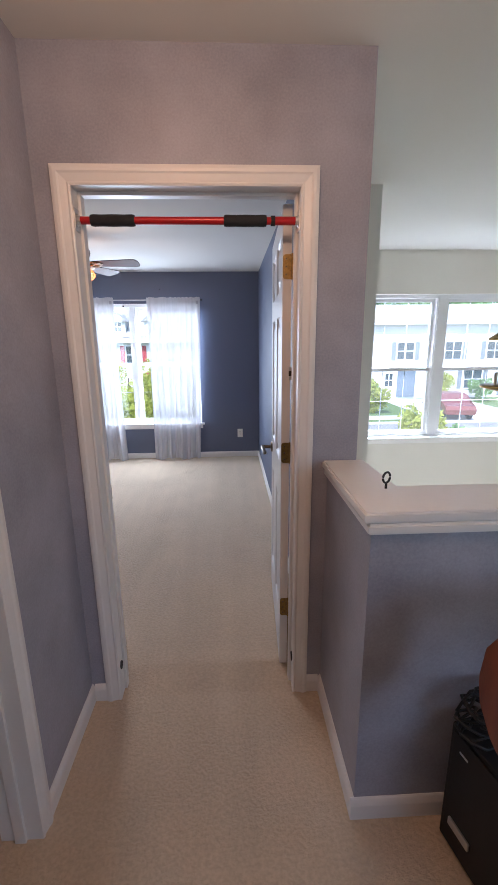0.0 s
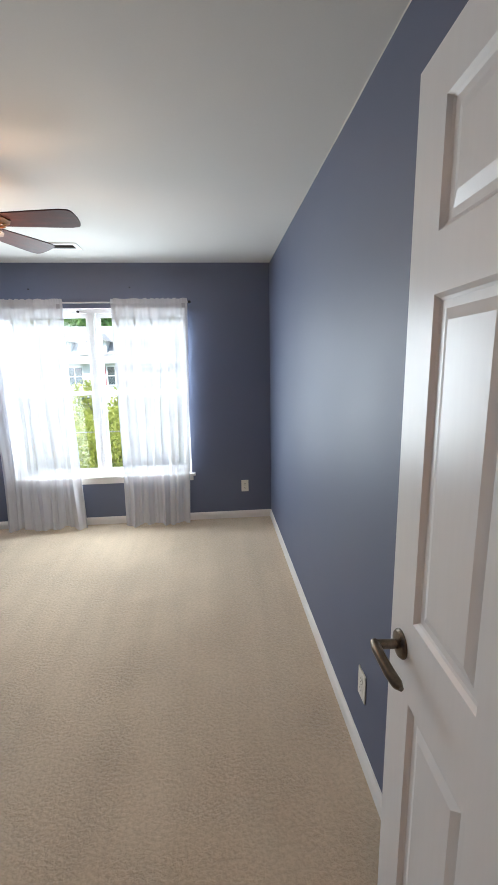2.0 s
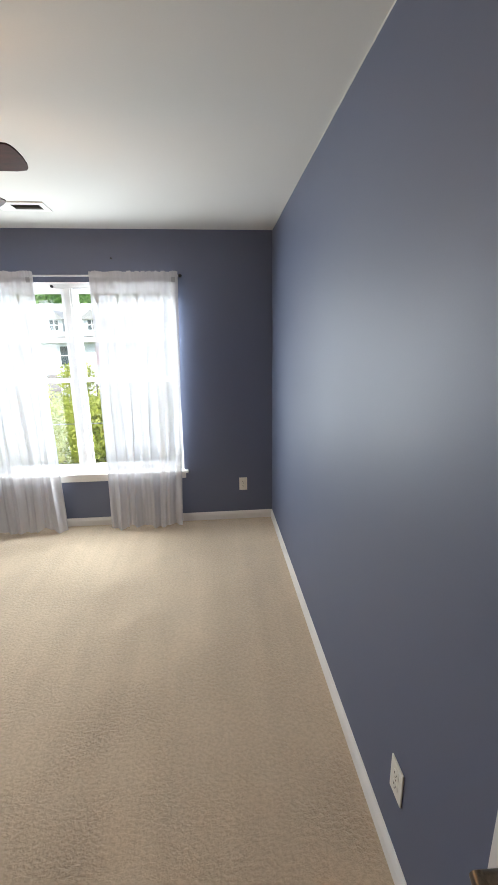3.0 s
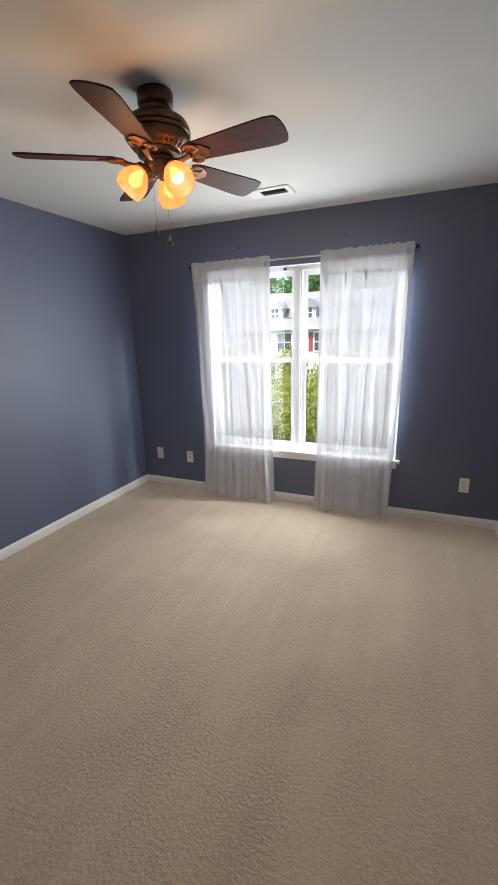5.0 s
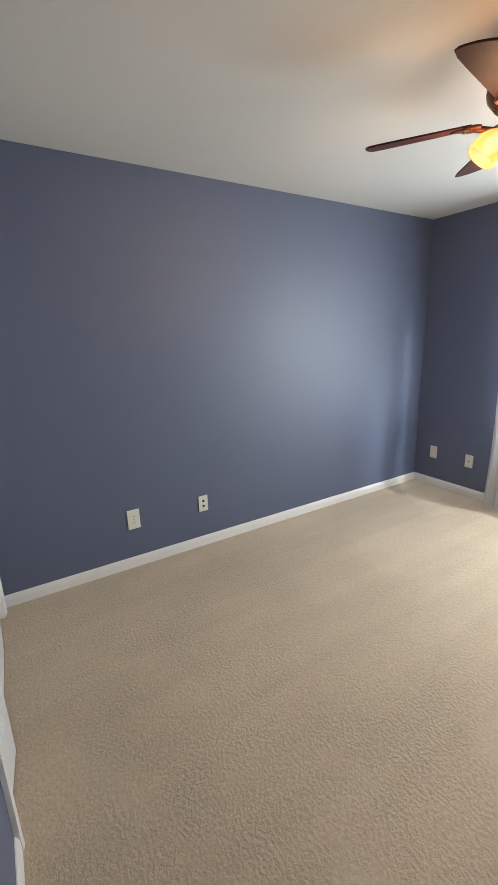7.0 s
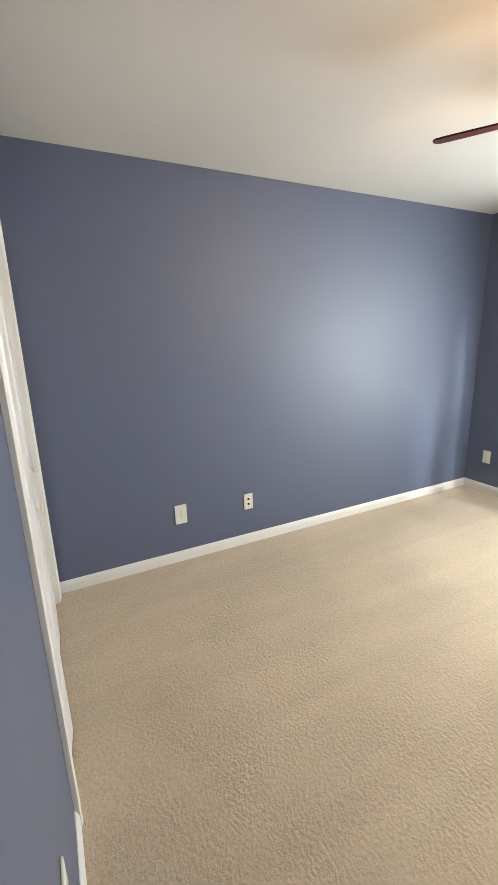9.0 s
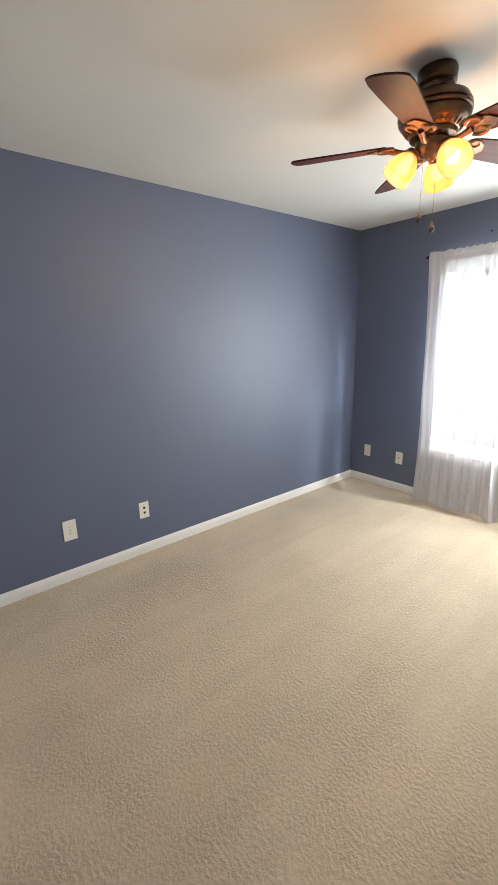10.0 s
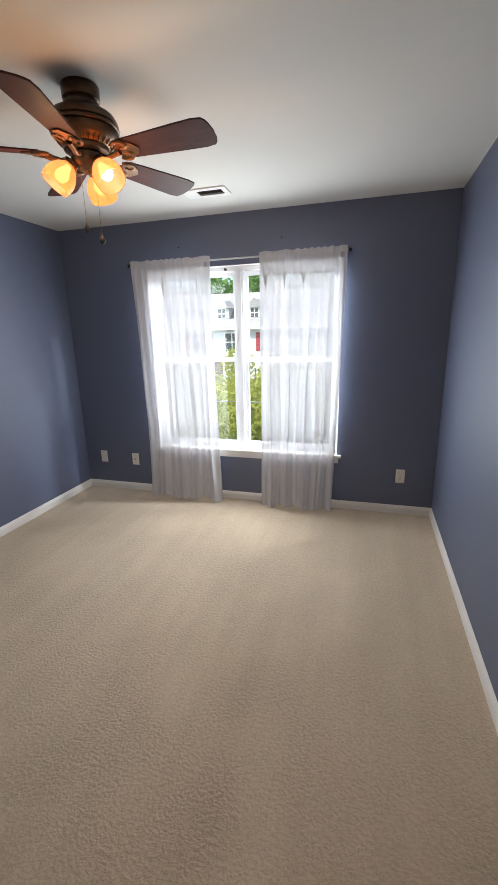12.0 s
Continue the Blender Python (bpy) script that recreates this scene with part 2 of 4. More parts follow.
for leaf_mat in (LEAF, LEAFDARK):
    # thin leaves let some light through
    ln, ll = leaf_mat.node_tree.nodes, leaf_mat.node_tree.links
    lt, lm = ln.new("ShaderNodeBsdfTranslucent"), ln.new("ShaderNodeMixShader")
    lm.inputs["Fac"].default_value = 0.4
    ll.new(ln["Principled BSDF"].inputs["Base Color"].links[0].from_socket, lt.inputs["Color"])
    ll.new(ln["Principled BSDF"].outputs[0], lm.inputs[1])
    ll.new(lt.outputs[0], lm.inputs[2])
    ll.new(lm.outputs[0], ln["Material Output"].inputs["Surface"])
BARK = material("grey_brown_bark", (0.10, 0.075, 0.05), 0.9, vary=0.3, scale=6, fine=40, bump=0.6, depth=0.01, stretch=(1, 1, 0.3))
GRASS = material("lawn_grass", (0.075, 0.12, 0.03), 0.9, vary=0.3, scale=0.4, fine=25, bump=0.6, depth=0.03)
ASPHALT = material("pale_worn_asphalt", (0.16, 0.16, 0.155), 0.9, vary=0.15, scale=0.5, fine=30, bump=0.3, depth=0.006)
CONCRETE = material("pale_concrete", (0.42, 0.41, 0.38), 0.85, vary=0.1, scale=0.7, fine=25, bump=0.2, depth=0.004)
CARRED = material("dark_red_car_paint", (0.20, 0.075, 0.065), 0.25, 0.3, vary=0.05, bump=0.0)
CARSILVER = material("silver_car_paint", (0.55, 0.56, 0.58), 0.25, 0.4, vary=0.05, bump=0.0)

# ---- mesh helpers ----


def box(bm, x0, x1, y0, y1, z0, z1, bevel=0.0, m=None):
    made = bmesh.ops.create_cube(bm, size=1)["verts"]
    for v in made:
        v.co = Vector(((x0 + x1) / 2 + v.co.x * (x1 - x0), (y0 + y1) / 2 + v.co.y * (y1 - y0), (z0 + z1) / 2 + v.co.z * (z1 - z0)))
    if bevel:
        edges = list({e for v in made for e in v.link_edges})
        got = bmesh.ops.bevel(bm, geom=edges, offset=bevel, segments=2, affect="EDGES", profile=0.6)
        made = list({v for f in got["faces"] for v in f.verts} | {v for v in made if v.is_valid})
    if m is not None:
        for v in made:
            v.co = m @ v.co
    return made


def boxed(*dims, bevel=0.0, m=None):
    bm = bmesh.new()
    box(bm, *dims, bevel=bevel, m=m)
    return bm


def rod(bm, a, b, r, seg=14, r2=None):
    a, b = Vector(a), Vector(b)
    q = (b - a).to_track_quat("Z", "Y").to_matrix().to_4x4()
    m = Matrix.Translation((a + b) / 2) @ q
    return bmesh.ops.create_cone(bm, cap_ends=True, segments=seg, radius1=r, radius2=r if r2 is None else r2, depth=(b - a).length, matrix=m)["verts"]


def rodded(a, b, r, seg=14, r2=None):
    bm = bmesh.new()
    rod(bm, a, b, r, seg, r2)
    return bm


def lathe(profile, seg=32, m=None):
    """Turned body round z from (radius, height) pairs."""
    bm = bmesh.new()
    rings = []
    for r, z in profile:
        rings.append([bm.verts.new((r * math.cos(2 * math.pi * i / seg), r * math.sin(2 * math.pi * i / seg), z)) for i in range(seg)])
    for a, b in zip(rings, rings[1:]):
        for i in range(seg):
            j = (i + 1) % seg
            bm.faces.new((a[i], a[j], b[j], b[i]))
    if profile[0][0] > 0.001:
        bm.faces.new(list(reversed(rings[0])))
    if profile[-1][0] > 0.001:
        bm.faces.new(rings[-1])
    if m is not None:
        bm.transform(m)
    return bm


def tube(points, r, seg=8, m=None):
    """Round bar along a line of points."""
    bm = bmesh.new()
    pts = [Vector(p) for p in points]
    rings = []
    for i, p in enumerate(pts):
        d = (pts[min(i + 1, len(pts) - 1)] - pts[max(i - 1, 0)]).normalized()
        q = d.to_track_quat("Z", "Y")
        rad = r[i] if isinstance(r, (list, tuple)) else r
        rings.append([bm.verts.new(p + q @ Vector((rad * math.cos(2 * math.pi * k / seg), rad * math.sin(2 * math.pi * k / seg), 0))) for k in range(seg)])
    for a, b in zip(rings, rings[1:]):
        for k in range(seg):
            j = (k + 1) % seg
            bm.faces.new((a[k], a[j], b[j], b[k]))
    bm.faces.new(list(reversed(rings[0])))
    bm.faces.new(rings[-1])
    if m is not None:
        bm.transform(m)
    return bm


def prism(outline, z0, z1, m=None, bevel=0.0):
    """Flat plate of an outline in x and y, from z0 to z1."""
    bm = bmesh.new()
    low = [bm.verts.new((x, y, z0)) for x, y in outline]
    high = [bm.verts.new((x, y, z1)) for x, y in outline]
    bm.faces.new(list(reversed(low)))
    bm.faces.new(high)
    k = len(outline)
    for i in range(k):
        bm.faces.new((low[i], low[(i + 1) % k], high[(i + 1) % k], high[i]))
    if bevel:
        bmesh.ops.bevel(bm, geom=[e for e in bm.edges if abs(e.verts[0].co.z - e.verts[1].co.z) < 1e-6], offset=bevel, segments=2, affect="EDGES")
    if m is not None:
        bm.transform(m)
    return bm


def finish(name, bm, mat, smooth=None):
    bmesh.ops.recalc_face_normals(bm, faces=bm.faces)
    me = bpy.data.meshes.new(name)
    bm.to_mesh(me)
    bm.free()
    me.materials.append(mat)
    if smooth:
        me.polygons.foreach_set("use_smooth", [True] * len(me.polygons))
        me.set_sharp_from_angle(angle=radians(smooth))
    return me


def part(name, bm, mat, parent=None, label="", smooth=None, m=None):
    """One mesh object under a thing or a part, or at top level."""
    ob = new(name, finish(name, bm, mat, smooth))
    if m is not None:
        ob.matrix_basis = m
    if parent is not None:
        ob.parent = parent
    if label:
        ob["label"] = label
    return ob


def thing(name, label, category, m=None, group="", kind=""):
    ob = new(name)
    ob.empty_display_size = 0.1
    if m is not None:
        ob.matrix_basis = m
    return tagged(ob, label, category, group, kind)


def structure(name, bm, mat, label, category):
    return tagged(part(name, bm, mat), label, category, kind="structure")


# ---- plan ----
XL, XR, YB, H = -2.608, 0.638, 3.936, 2.407
HH = 2.442         # hall and stairwell ceiling
YC = 0.297         # closet wall
DX0, DX1 = -0.250, 0.511   # clear doorway
XRET = -0.319
WX0, WX1, WZ0, WZ1 = -1.772, -0.132, 0.485, 2.03    # bedroom window opening
FX0, FX1, FZ0, FZ1 = 1.62, 3.44, 0.475, 2.015         # stairwell window opening
FY = 2.89


def wall_with_hole(along, a0, a1, b0, b1, z0, z1, hole=None):
    """Wall box along x or y; hole: from, to, bottom, top."""
    bm = bmesh.new()

    def put(p0, p1, q0, q1):
        if p1 - p0 < 1e-4 or q1 - q0 < 1e-4:
            return
        if along == "x":
            box(bm, p0, p1, b0, b1, q0, q1)
        else:
            box(bm, b0, b1, p0, p1, q0, q1)
    if hole is None:
        put(a0, a1, z0, z1)
    else:
        h0, h1, hz0, hz1 = hole
        put(a0, h0, z0, z1)
        put(h1, a1, z0, z1)
        put(h0, h1, z0, hz0)
        put(h0, h1, hz1, z1)
    return bm


CAT_W = "wall"
structure("wall_window", wall_with_hole("x", XL - 0.12, XR, YB, YB + 0.16, 0, H, (WX0, WX1, WZ0, WZ1)), BLUE,
          "dark slate blue painted wall with the window", CAT_W)
structure("wall_left", boxed(XL - 0.12, XL, -0.45, YB, 0, H), BLUE, "slate blue painted bedroom wall with outlets", CAT_W)
structure("wall_right", boxed(XR, 0.70, 0.12, YB + 0.16, 0, H), BLUE, "slate blue painted bedroom side wall", CAT_W)
CLX0, CLX1, CLZ = -2.505, -1.300, 2.035
structure("wall_closet", wall_with_hole("x", XL, XRET, 0.18, YC, 0, H, (CLX0, CLX1, 0, CLZ)), BLUE,
          "slate blue wall round the closet doors", CAT_W)
structure("wall_return", boxed(XRET - 0.115, XRET, 0.12, 0.18, 0, H), BLUE, "short slate blue return wall beside the doorway", CAT_W)
structure("closet_back", boxed(XL, XRET - 0.115, -0.45, -0.37, 0, H), CREAM, "plain closet back wall", CAT_W)
# the doorway wall: hall side mauve, bedroom side blue
structure("wall_door_hall_side", wall_with_hole("x", XRET - 0.115, 0.750, 0.0, 0.06, 0, HH, (DX0 - 0.02, DX1 + 0.02, 0, 2.06)), HALL,
          "mauve grey hall wall round the doorway", CAT_W)
structure("wall_door_room_side", wall_with_hole("x", XRET - 0.115, 0.750, 0.06, 0.12, 0, H, (DX0 - 0.02, DX1 + 0.02, 0, 2.06)), BLUE,
          "slate blue bedroom side of the doorway wall", CAT_W)
# hall
XH = -0.375
structure("wall_hall_left", wall_with_hole("y", -3.6, 0.0, XH - 0.12, XH, 0, HH, (-1.30, -0.512, 0, 2.06)), HALL,
          "mauve grey hall wall with a side door", CAT_W)
structure("wall_hall_back", wall_with_hole("x", XH, 4.0, -3.72, -3.6, 0, HH, (1.7, 2.9, 0.85, 2.1)), HALL, "plain hall end wall", CAT_W)
structure("wall_hall_right", boxed(3.9, 4.02, -3.6, FY + 0.16, -2.75, HH), CREAM, "plain off-white wall of hall and stairwell", CAT_W)
# stairwell
structure("wall_stair_jog", boxed(0.750, 1.19, 1.15, FY + 0.16, -2.75, HH), CREAM, "off-white painted chase wall in the stairwell", CAT_W)
structure("wall_stair_window", wall_with_hole("x", 1.19, 3.9, FY, FY + 0.16, -2.75, HH, (FX0, FX1, FZ0, FZ1)), CREAM,
          "off-white stairwell wall with a double window", CAT_W)
structure("wall_stair_side", boxed(0.70, 0.750, 0.06, FY + 0.16, -2.75, HH), CREAM, "off-white stairwell side of the bedroom wall", CAT_W)
structure("wall_stair_below", boxed(0.754, 3.9, -0.34, -0.22, -2.75, -0.25), CREAM, "off-white wall below the landing", CAT_W)
structure("stair_floor", boxed(0.6, 4.0, -0.4, FY + 0.2, -2.85, -2.75), CARPET, "beige carpet at the foot of the stairwell", "floor")
# half wall with cap
HX, HY = 0.637, -0.517
bm = bmesh.new()
box(bm, HX, 0.755, HY, -0.002, 0, 1.028)
box(bm, 0.755, 3.9, HY, -0.345, 0, 1.028)
structure("half_wall", bm, HALL, "mauve grey half wall guarding the stairwell", CAT_W)
bm = prism([(HX - 0.022, -0.003), (HX - 0.022, HY - 0.008), (3.9, HY - 0.008), (3.9, -0.322), (0.778, -0.322), (0.778, -0.003)], 1.052, 1.083, bevel=0.006)
cap = structure("half_wall_cap", bm, TRIM, "wide white painted wooden cap on the half wall", "trim")
bm = prism([(HX - 0.013, -0.003), (HX - 0.013, HY - 0.014), (3.9, HY - 0.014), (3.9, -0.335), (0.765, -0.335), (0.765, -0.003)], 1.020, 1.052, bevel=0.007)
structure("half_wall_moulding", bm, TRIM, "white moulding under the half wall cap", "trim")

FZ = 0.016         # bedroom carpet stands a little higher than the hall's
bm = prism([(0.0, -0.12), (YB + 0.1, -0.12), (YB + 0.1, FZ), (0.17, FZ), (0.0, 0.0)], XL - 0.12, XR + 0.05, m=Matrix(((0, 0, 1, 0), (1, 0, 0, 0), (0, 1, 0, 0), (0, 0, 0, 1))))
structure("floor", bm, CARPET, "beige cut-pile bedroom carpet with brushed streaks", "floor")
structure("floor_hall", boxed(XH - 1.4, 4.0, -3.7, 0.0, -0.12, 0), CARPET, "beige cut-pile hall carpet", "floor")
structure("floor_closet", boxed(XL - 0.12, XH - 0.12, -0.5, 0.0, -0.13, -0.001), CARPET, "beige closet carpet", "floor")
structure("ceiling", boxed(XL - 0.12, 0.70, 0.06, YB + 0.16, H, H + 0.15), CEIL, "matt white bedroom ceiling", "ceiling")
structure("ceiling_hall", boxed(XL - 0.12, 4.02, -3.72, 0.06, HH, HH + 0.12), CEIL, "matt white hall ceiling", "ceiling")
structure("ceiling_stair", boxed(0.70, 4.02, 0.06, FY + 0.16, HH, HH + 0.12), CEIL, "matt white stairwell ceiling", "ceiling")


def moulded(name, length, m, height=0.080, thick=0.013, label="white painted baseboard with a rounded top"):
    """Baseboard run along local x from 0, standing out towards -y."""
    prof = [(0, 0), (-thick, 0), (-thick, height * 0.70), (-thick * 0.75, height * 0.84), (-thick * 0.45, height * 0.95), (-thick * 0.2, height), (0, height)]
    bm = bmesh.new()
    a = [bm.verts.new((0, y, z)) for y, z in prof]
    b = [bm.verts.new((length, y, z)) for y, z in prof]
    for i in range(len(prof)):
        j = (i + 1) % len(prof)
        bm.faces.new((a[i], a[j], b[j], b[i]))
    bm.faces.new(a)
    bm.faces.new(list(reversed(b)))
    ob = part(name, bm, TRIM, m=m)
    return tagged(ob, label, "trim", kind="structure")


# local +x runs along the wall; rotation turns the face into the room
moulded("baseboard", XR - XL, pose(XL, YB, 0), height=0.087)
moulded("baseboard", YB - YC, pose(XL, YC, 0, 0, 0, 90), height=0.087)
moulded("baseboard", YB - 0.19, pose(XR, YB, 0, 0, 0, -90), height=0.087)
moulded("baseboard", 0.932, pose(XRET + 0.013, YC, 0, 0, 0, 180), height=0.087)
moulded("baseboard", YC + 0.013 - 0.14, pose(XRET, 0.14, 0, 0, 0, 90), height=0.087)
moulded("baseboard", 0.469, pose(XH, -0.469, 0, 0, 0, 90))
moulded("baseboard", 0.056, pose(XH + 0.013, 0, 0))
moulded("baseboard", 0.052, pose(0.573, 0, 0))
moulded("baseboard", -HY - 0.013 + 0.013, pose(HX, 0, 0, 0, 0, -90))
moulded("baseboard", 3.2, pose(HX - 0.013, HY, 0))


def casing_piece(width, length, tilt0=0.0, tilt1=0.0):
    """Moulded casing: profile across local x (inner edge at 0), along z, proud towards -y; tilt: mitre at each end."""
    prof = [(0, 0), (0, -0.009), (0.006, -0.012), (0.012, -0.009), (0.020, -0.011), (0.034, -0.014), (0.040, -0.018), (0.050, -0.018), (width, -0.014), (width, 0)]
    bm = bmesh.new()
    a = [bm.verts.new((x, y, -x * tilt0)) for x, y in prof]
    b = [bm.verts.new((x, y, length + x * tilt1)) for x, y in prof]
    k = len(prof)
    for i in range(k):
        bm.faces.new((a[i], a[(i + 1) % k], b[(i + 1) % k], b[i]))
    bm.faces.new(a)
    bm.faces.new(list(reversed(b)))
    return bm


def door_casing(name, label, x0, x1, top, m, width=0.061):
    """Three casing boards round an opening in the local xz plane, mitred."""
    t = thing(name, label, "trim", m, kind="structure")
    part("casing_leg", casing_piece(width, top, 0, 1), TRIM, t, m=pose(x1, 0, 0))
    bm = casing_piece(width, top, 0, 1)
    bm.transform(Matrix.Diagonal((-1, 1, 1, 1)))
    part("casing_leg", bm, TRIM, t, m=pose(x0, 0, 0))
    bm = casing_piece(width, x1 - x0, 1, 1)
    bm.transform(Matrix(((0, 0, 1, 0), (0, 1, 0, 0), (1, 0, 0, 0), (0, 0, 0, 1))))
    part("casing_head", bm, TRIM, t, m=pose(x0, 0, top))
    return t


door_casing("door_casing", "cream white moulded casing round the bedroom doorway", DX0, DX1, 2.04, pose(0, -0.001, 0))
door_casing("door_casing", "white moulded casing on the bedroom side of the doorway", -DX1 - 0.007, -DX0 + 0.007, 2.047, pose(0, 0.121, 0, 0, 0, 180))
door_casing("closet_casing", "white moulded casing round the closet doors", -CLX1 - 0.0, -CLX0, CLZ, pose(0, YC + 0.001, 0, 0, 0, 180))
door_casing("side_door_casing", "white casing round the hall side door", -1.28, -0.53, 2.04, pose(XH + 0.001, 0, 0, 0, 0, 90))

# door jamb with stop
jamb = thing("door_1", "white painted door frame of the bedroom doorway", "door frame", kind="structure")
part("jamb_side", boxed(DX0 - 0.019, DX0, -0.001, 0.121, 0, 2.04), TRIM, jamb)
part("jamb_side", boxed(DX1, DX1 + 0.019, -0.001, 0.121, 0, 2.04), TRIM, jamb)
part("jamb_head", boxed(DX0 - 0.019, DX1 + 0.019, -0.001, 0.121, 2.04, 2.059), TRIM, jamb)
part("door_stop", boxed(DX0, DX0 + 0.011, 0.048, 0.082, 0, 2.04, bevel=0.002), TRIM, jamb)
part("door_stop", boxed(DX1 - 0.011, DX1, 0.048, 0.082, 0, 2.04, bevel=0.002), TRIM, jamb)
part("door_stop", boxed(DX0 + 0.011, DX1 - 0.011, 0.048, 0.082, 2.029, 2.04, bevel=0.002), TRIM, jamb)
part("strike_plate", boxed(DX0, DX0 + 0.002, 0.086, 0.118, 0.90, 0.96), NICKEL, jamb, "small bronze strike plate")
catch = part("bumper", boxed(DX1 - 0.018, DX1 - 0.0005, 0.096, 0.110, 1.388, 1.440, bevel=0.002), SILVER, jamb, "small metal bumper with a black pad")
part("pad", boxed(DX1 - 0.020, DX1 - 0.002, 0.0945, 0.096, 1.404, 1.424), RUBBER, catch)
for s, x in ((1, DX0), (-1, DX1)):
    part("worn_chip", prism([(0.002, -0.015), (0.020, -0.008), (0.026, 0.006), (0.016, 0.018), (0.004, 0.024), (-0.012, 0.010), (-0.018, -0.004)], 0, 0.003,
                            m=Matrix.Translation((x, 0.024, 0.155)) @ pose(0, 0, 0, 0, 90 * s, 0)), SLOT, jamb, "dark chipped hole near the floor")


def panel_bm(w, h, t, both=True):
    """Raised door panel centred in its hole, in the local xz plane; thickness along y."""
    bm = bmesh.new()
    rings = ((0.0, 0.0), (0.007, 0.007), (0.012, 0.0095), (0.026, 0.0095), (0.046, 0.003))
    for side in ((-1, 1) if both else (-1,)):
        prev = None
        for inset, depth in rings:
            y = side * (t / 2 - depth)
            ring = [bm.verts.new((sx * (w / 2 - inset), y, sz * (h / 2 - inset))) for sx, sz in ((-1, -1), (1, -1), (1, 1), (-1, 1))]
            if prev:
                for i in range(4):
                    bm.faces.new((prev[i], prev[(i + 1) % 4], ring[(i + 1) % 4], ring[i]))
            prev = ring
        bm.faces.new(prev)
    return bm


def panel_door(parent, w, h, t, mat, stile=0.105, mid=0.095, rows=((0.22, 0.80), (0.985, 1.615), (1.715, 1.915)), columns=2):
    """Leaf in the local xz plane from x 0 to w; panels are parts of the leaf."""
    cols = []
    pw = (w - 2 * stile - mid * (columns - 1)) / columns
    for c in range(columns):
        cols.append((stile + c * (pw + mid), stile + c * (pw + mid) + pw))
    bm = bmesh.new()
    box(bm, 0, stile, -t / 2, t / 2, 0, h)
    box(bm, w - stile, w, -t / 2, t / 2, 0, h)
    zs = [0] + [z for r in rows for z in r] + [h]
    for a, b in zip(zs[0::2], zs[1::2]):
        box(bm, stile, w - stile, -t / 2, t / 2, a, b)
    for r in rows:
        for c in range(columns - 1):
            box(bm, cols[c][1], cols[c + 1][0], -t / 2, t / 2, r[0], r[1])
    leaf = part("door_leaf", bm, mat, parent)
    for c0, c1 in cols:
        for z0, z1 in rows:
            part("panel", panel_bm(c1 - c0, z1 - z0, t), mat, leaf, m=pose((c0 + c1) / 2, 0, (z0 + z1) / 2))
    return leaf


# the open bedroom door: hinged on the right jamb, swung into the room
DW, DT = 0.742, 0.035
door = thing("panel_door", "white six-panel bedroom door standing open beside the wall", "door", pose(0.486, 0.131, 0.026, 0, 0, 87.25))
leaf = panel_door(door, DW, 2.004, DT, DOORPAINT)
leaf.matrix_basis = pose(0.004, 0.0, 0)


def hinge_leaf(zc, x0, x1, y0, y1, r=0.011):
    """Hinge plate in the local yz plane with its free corners (at y1) rounded."""
    d = 1 if y1 > y0 else -1
    out = [(y0, zc - 0.044), (y1 - d * r, zc - 0.044)]
    out += [(y1 - d * r + d * r * math.sin(radians(a)), zc - 0.044 + r - r * math.cos(radians(a))) for a in (30, 60, 90)]
    out += [(y1 - d * r + d * r * math.cos(radians(a)), zc + 0.044 - r + r * math.sin(radians(a))) for a in (0, 30, 60, 90)] + [(y0, zc + 0.044)]
    return prism(out, x0, x1, m=Matrix(((0, 0, 1, 0), (1, 0, 0, 0), (0, 1, 0, 0), (0, 0, 0, 1))))


for zc in (0.310, 1.053, 1.788):
    hb = hinge_leaf(zc, 0.0005, 0.004, -0.020, 0.017)
    jb = hinge_leaf(zc, 0.0230, 0.0247, -0.002, -0.034)
    jb.transform(Matrix(((0, 1, 0, 0), (-1, 0, 0, 0), (0, 0, 1, 0), (0, 0, 0, 1))))
    h = part("hinge", hb, BRASS, door, "tarnished brass hinge")
    part("jamb_leaf", jb, BRASS, h)
    part("hinge_barrel", rodded((0, -0.021, zc - 0.046), (0, -0.021, zc + 0.046), 0.0062), BRASS, h, smooth=40)
    for dz in (-0.028, 0.0, 0.028):
        part("screw", rodded((-0.0012, 0.004, zc + dz), (0.0003, 0.004, zc + dz), 0.0035, 10), NICKEL, h)


def lever(side):
    """Door lever on one face: rose, neck and curved handle. side: the way out of the face along y."""
    k = part("door_handle", lathe([(0.031, 0), (0.031, 0.004), (0.027, 0.009), (0.015, 0.012)], 28, m=Matrix.Rotation(radians(-90 * side), 4, "X")), NICKEL, door,
             "aged bronze nickel lever handle", smooth=35, m=pose(DW - 0.054, side * DT / 2, 0.907))
    part("neck", rodded((0, side * 0.011, 0), (0, side * 0.060, 0), 0.0105), NICKEL, k, smooth=40)
    pts = [(0.006, side * 0.056, 0.001), (-0.012, side * 0.058, 0.0), (-0.040, side * 0.056, -0.004), (-0.070, side * 0.052, -0.010), (-0.098, side * 0.047, -0.012), (-0.112, side * 0.045, -0.010)]
    b = tube(pts, [0.010, 0.0115, 0.011, 0.012, 0.011, 0.005], 12)
    part("lever", b, NICKEL, k, smooth=50)


lever(1)
lever(-1)
part("latch_plate", boxed(DW + 0.0035, DW + 0.005, -0.012, 0.012, 0.885, 0.945), NICKEL, door)

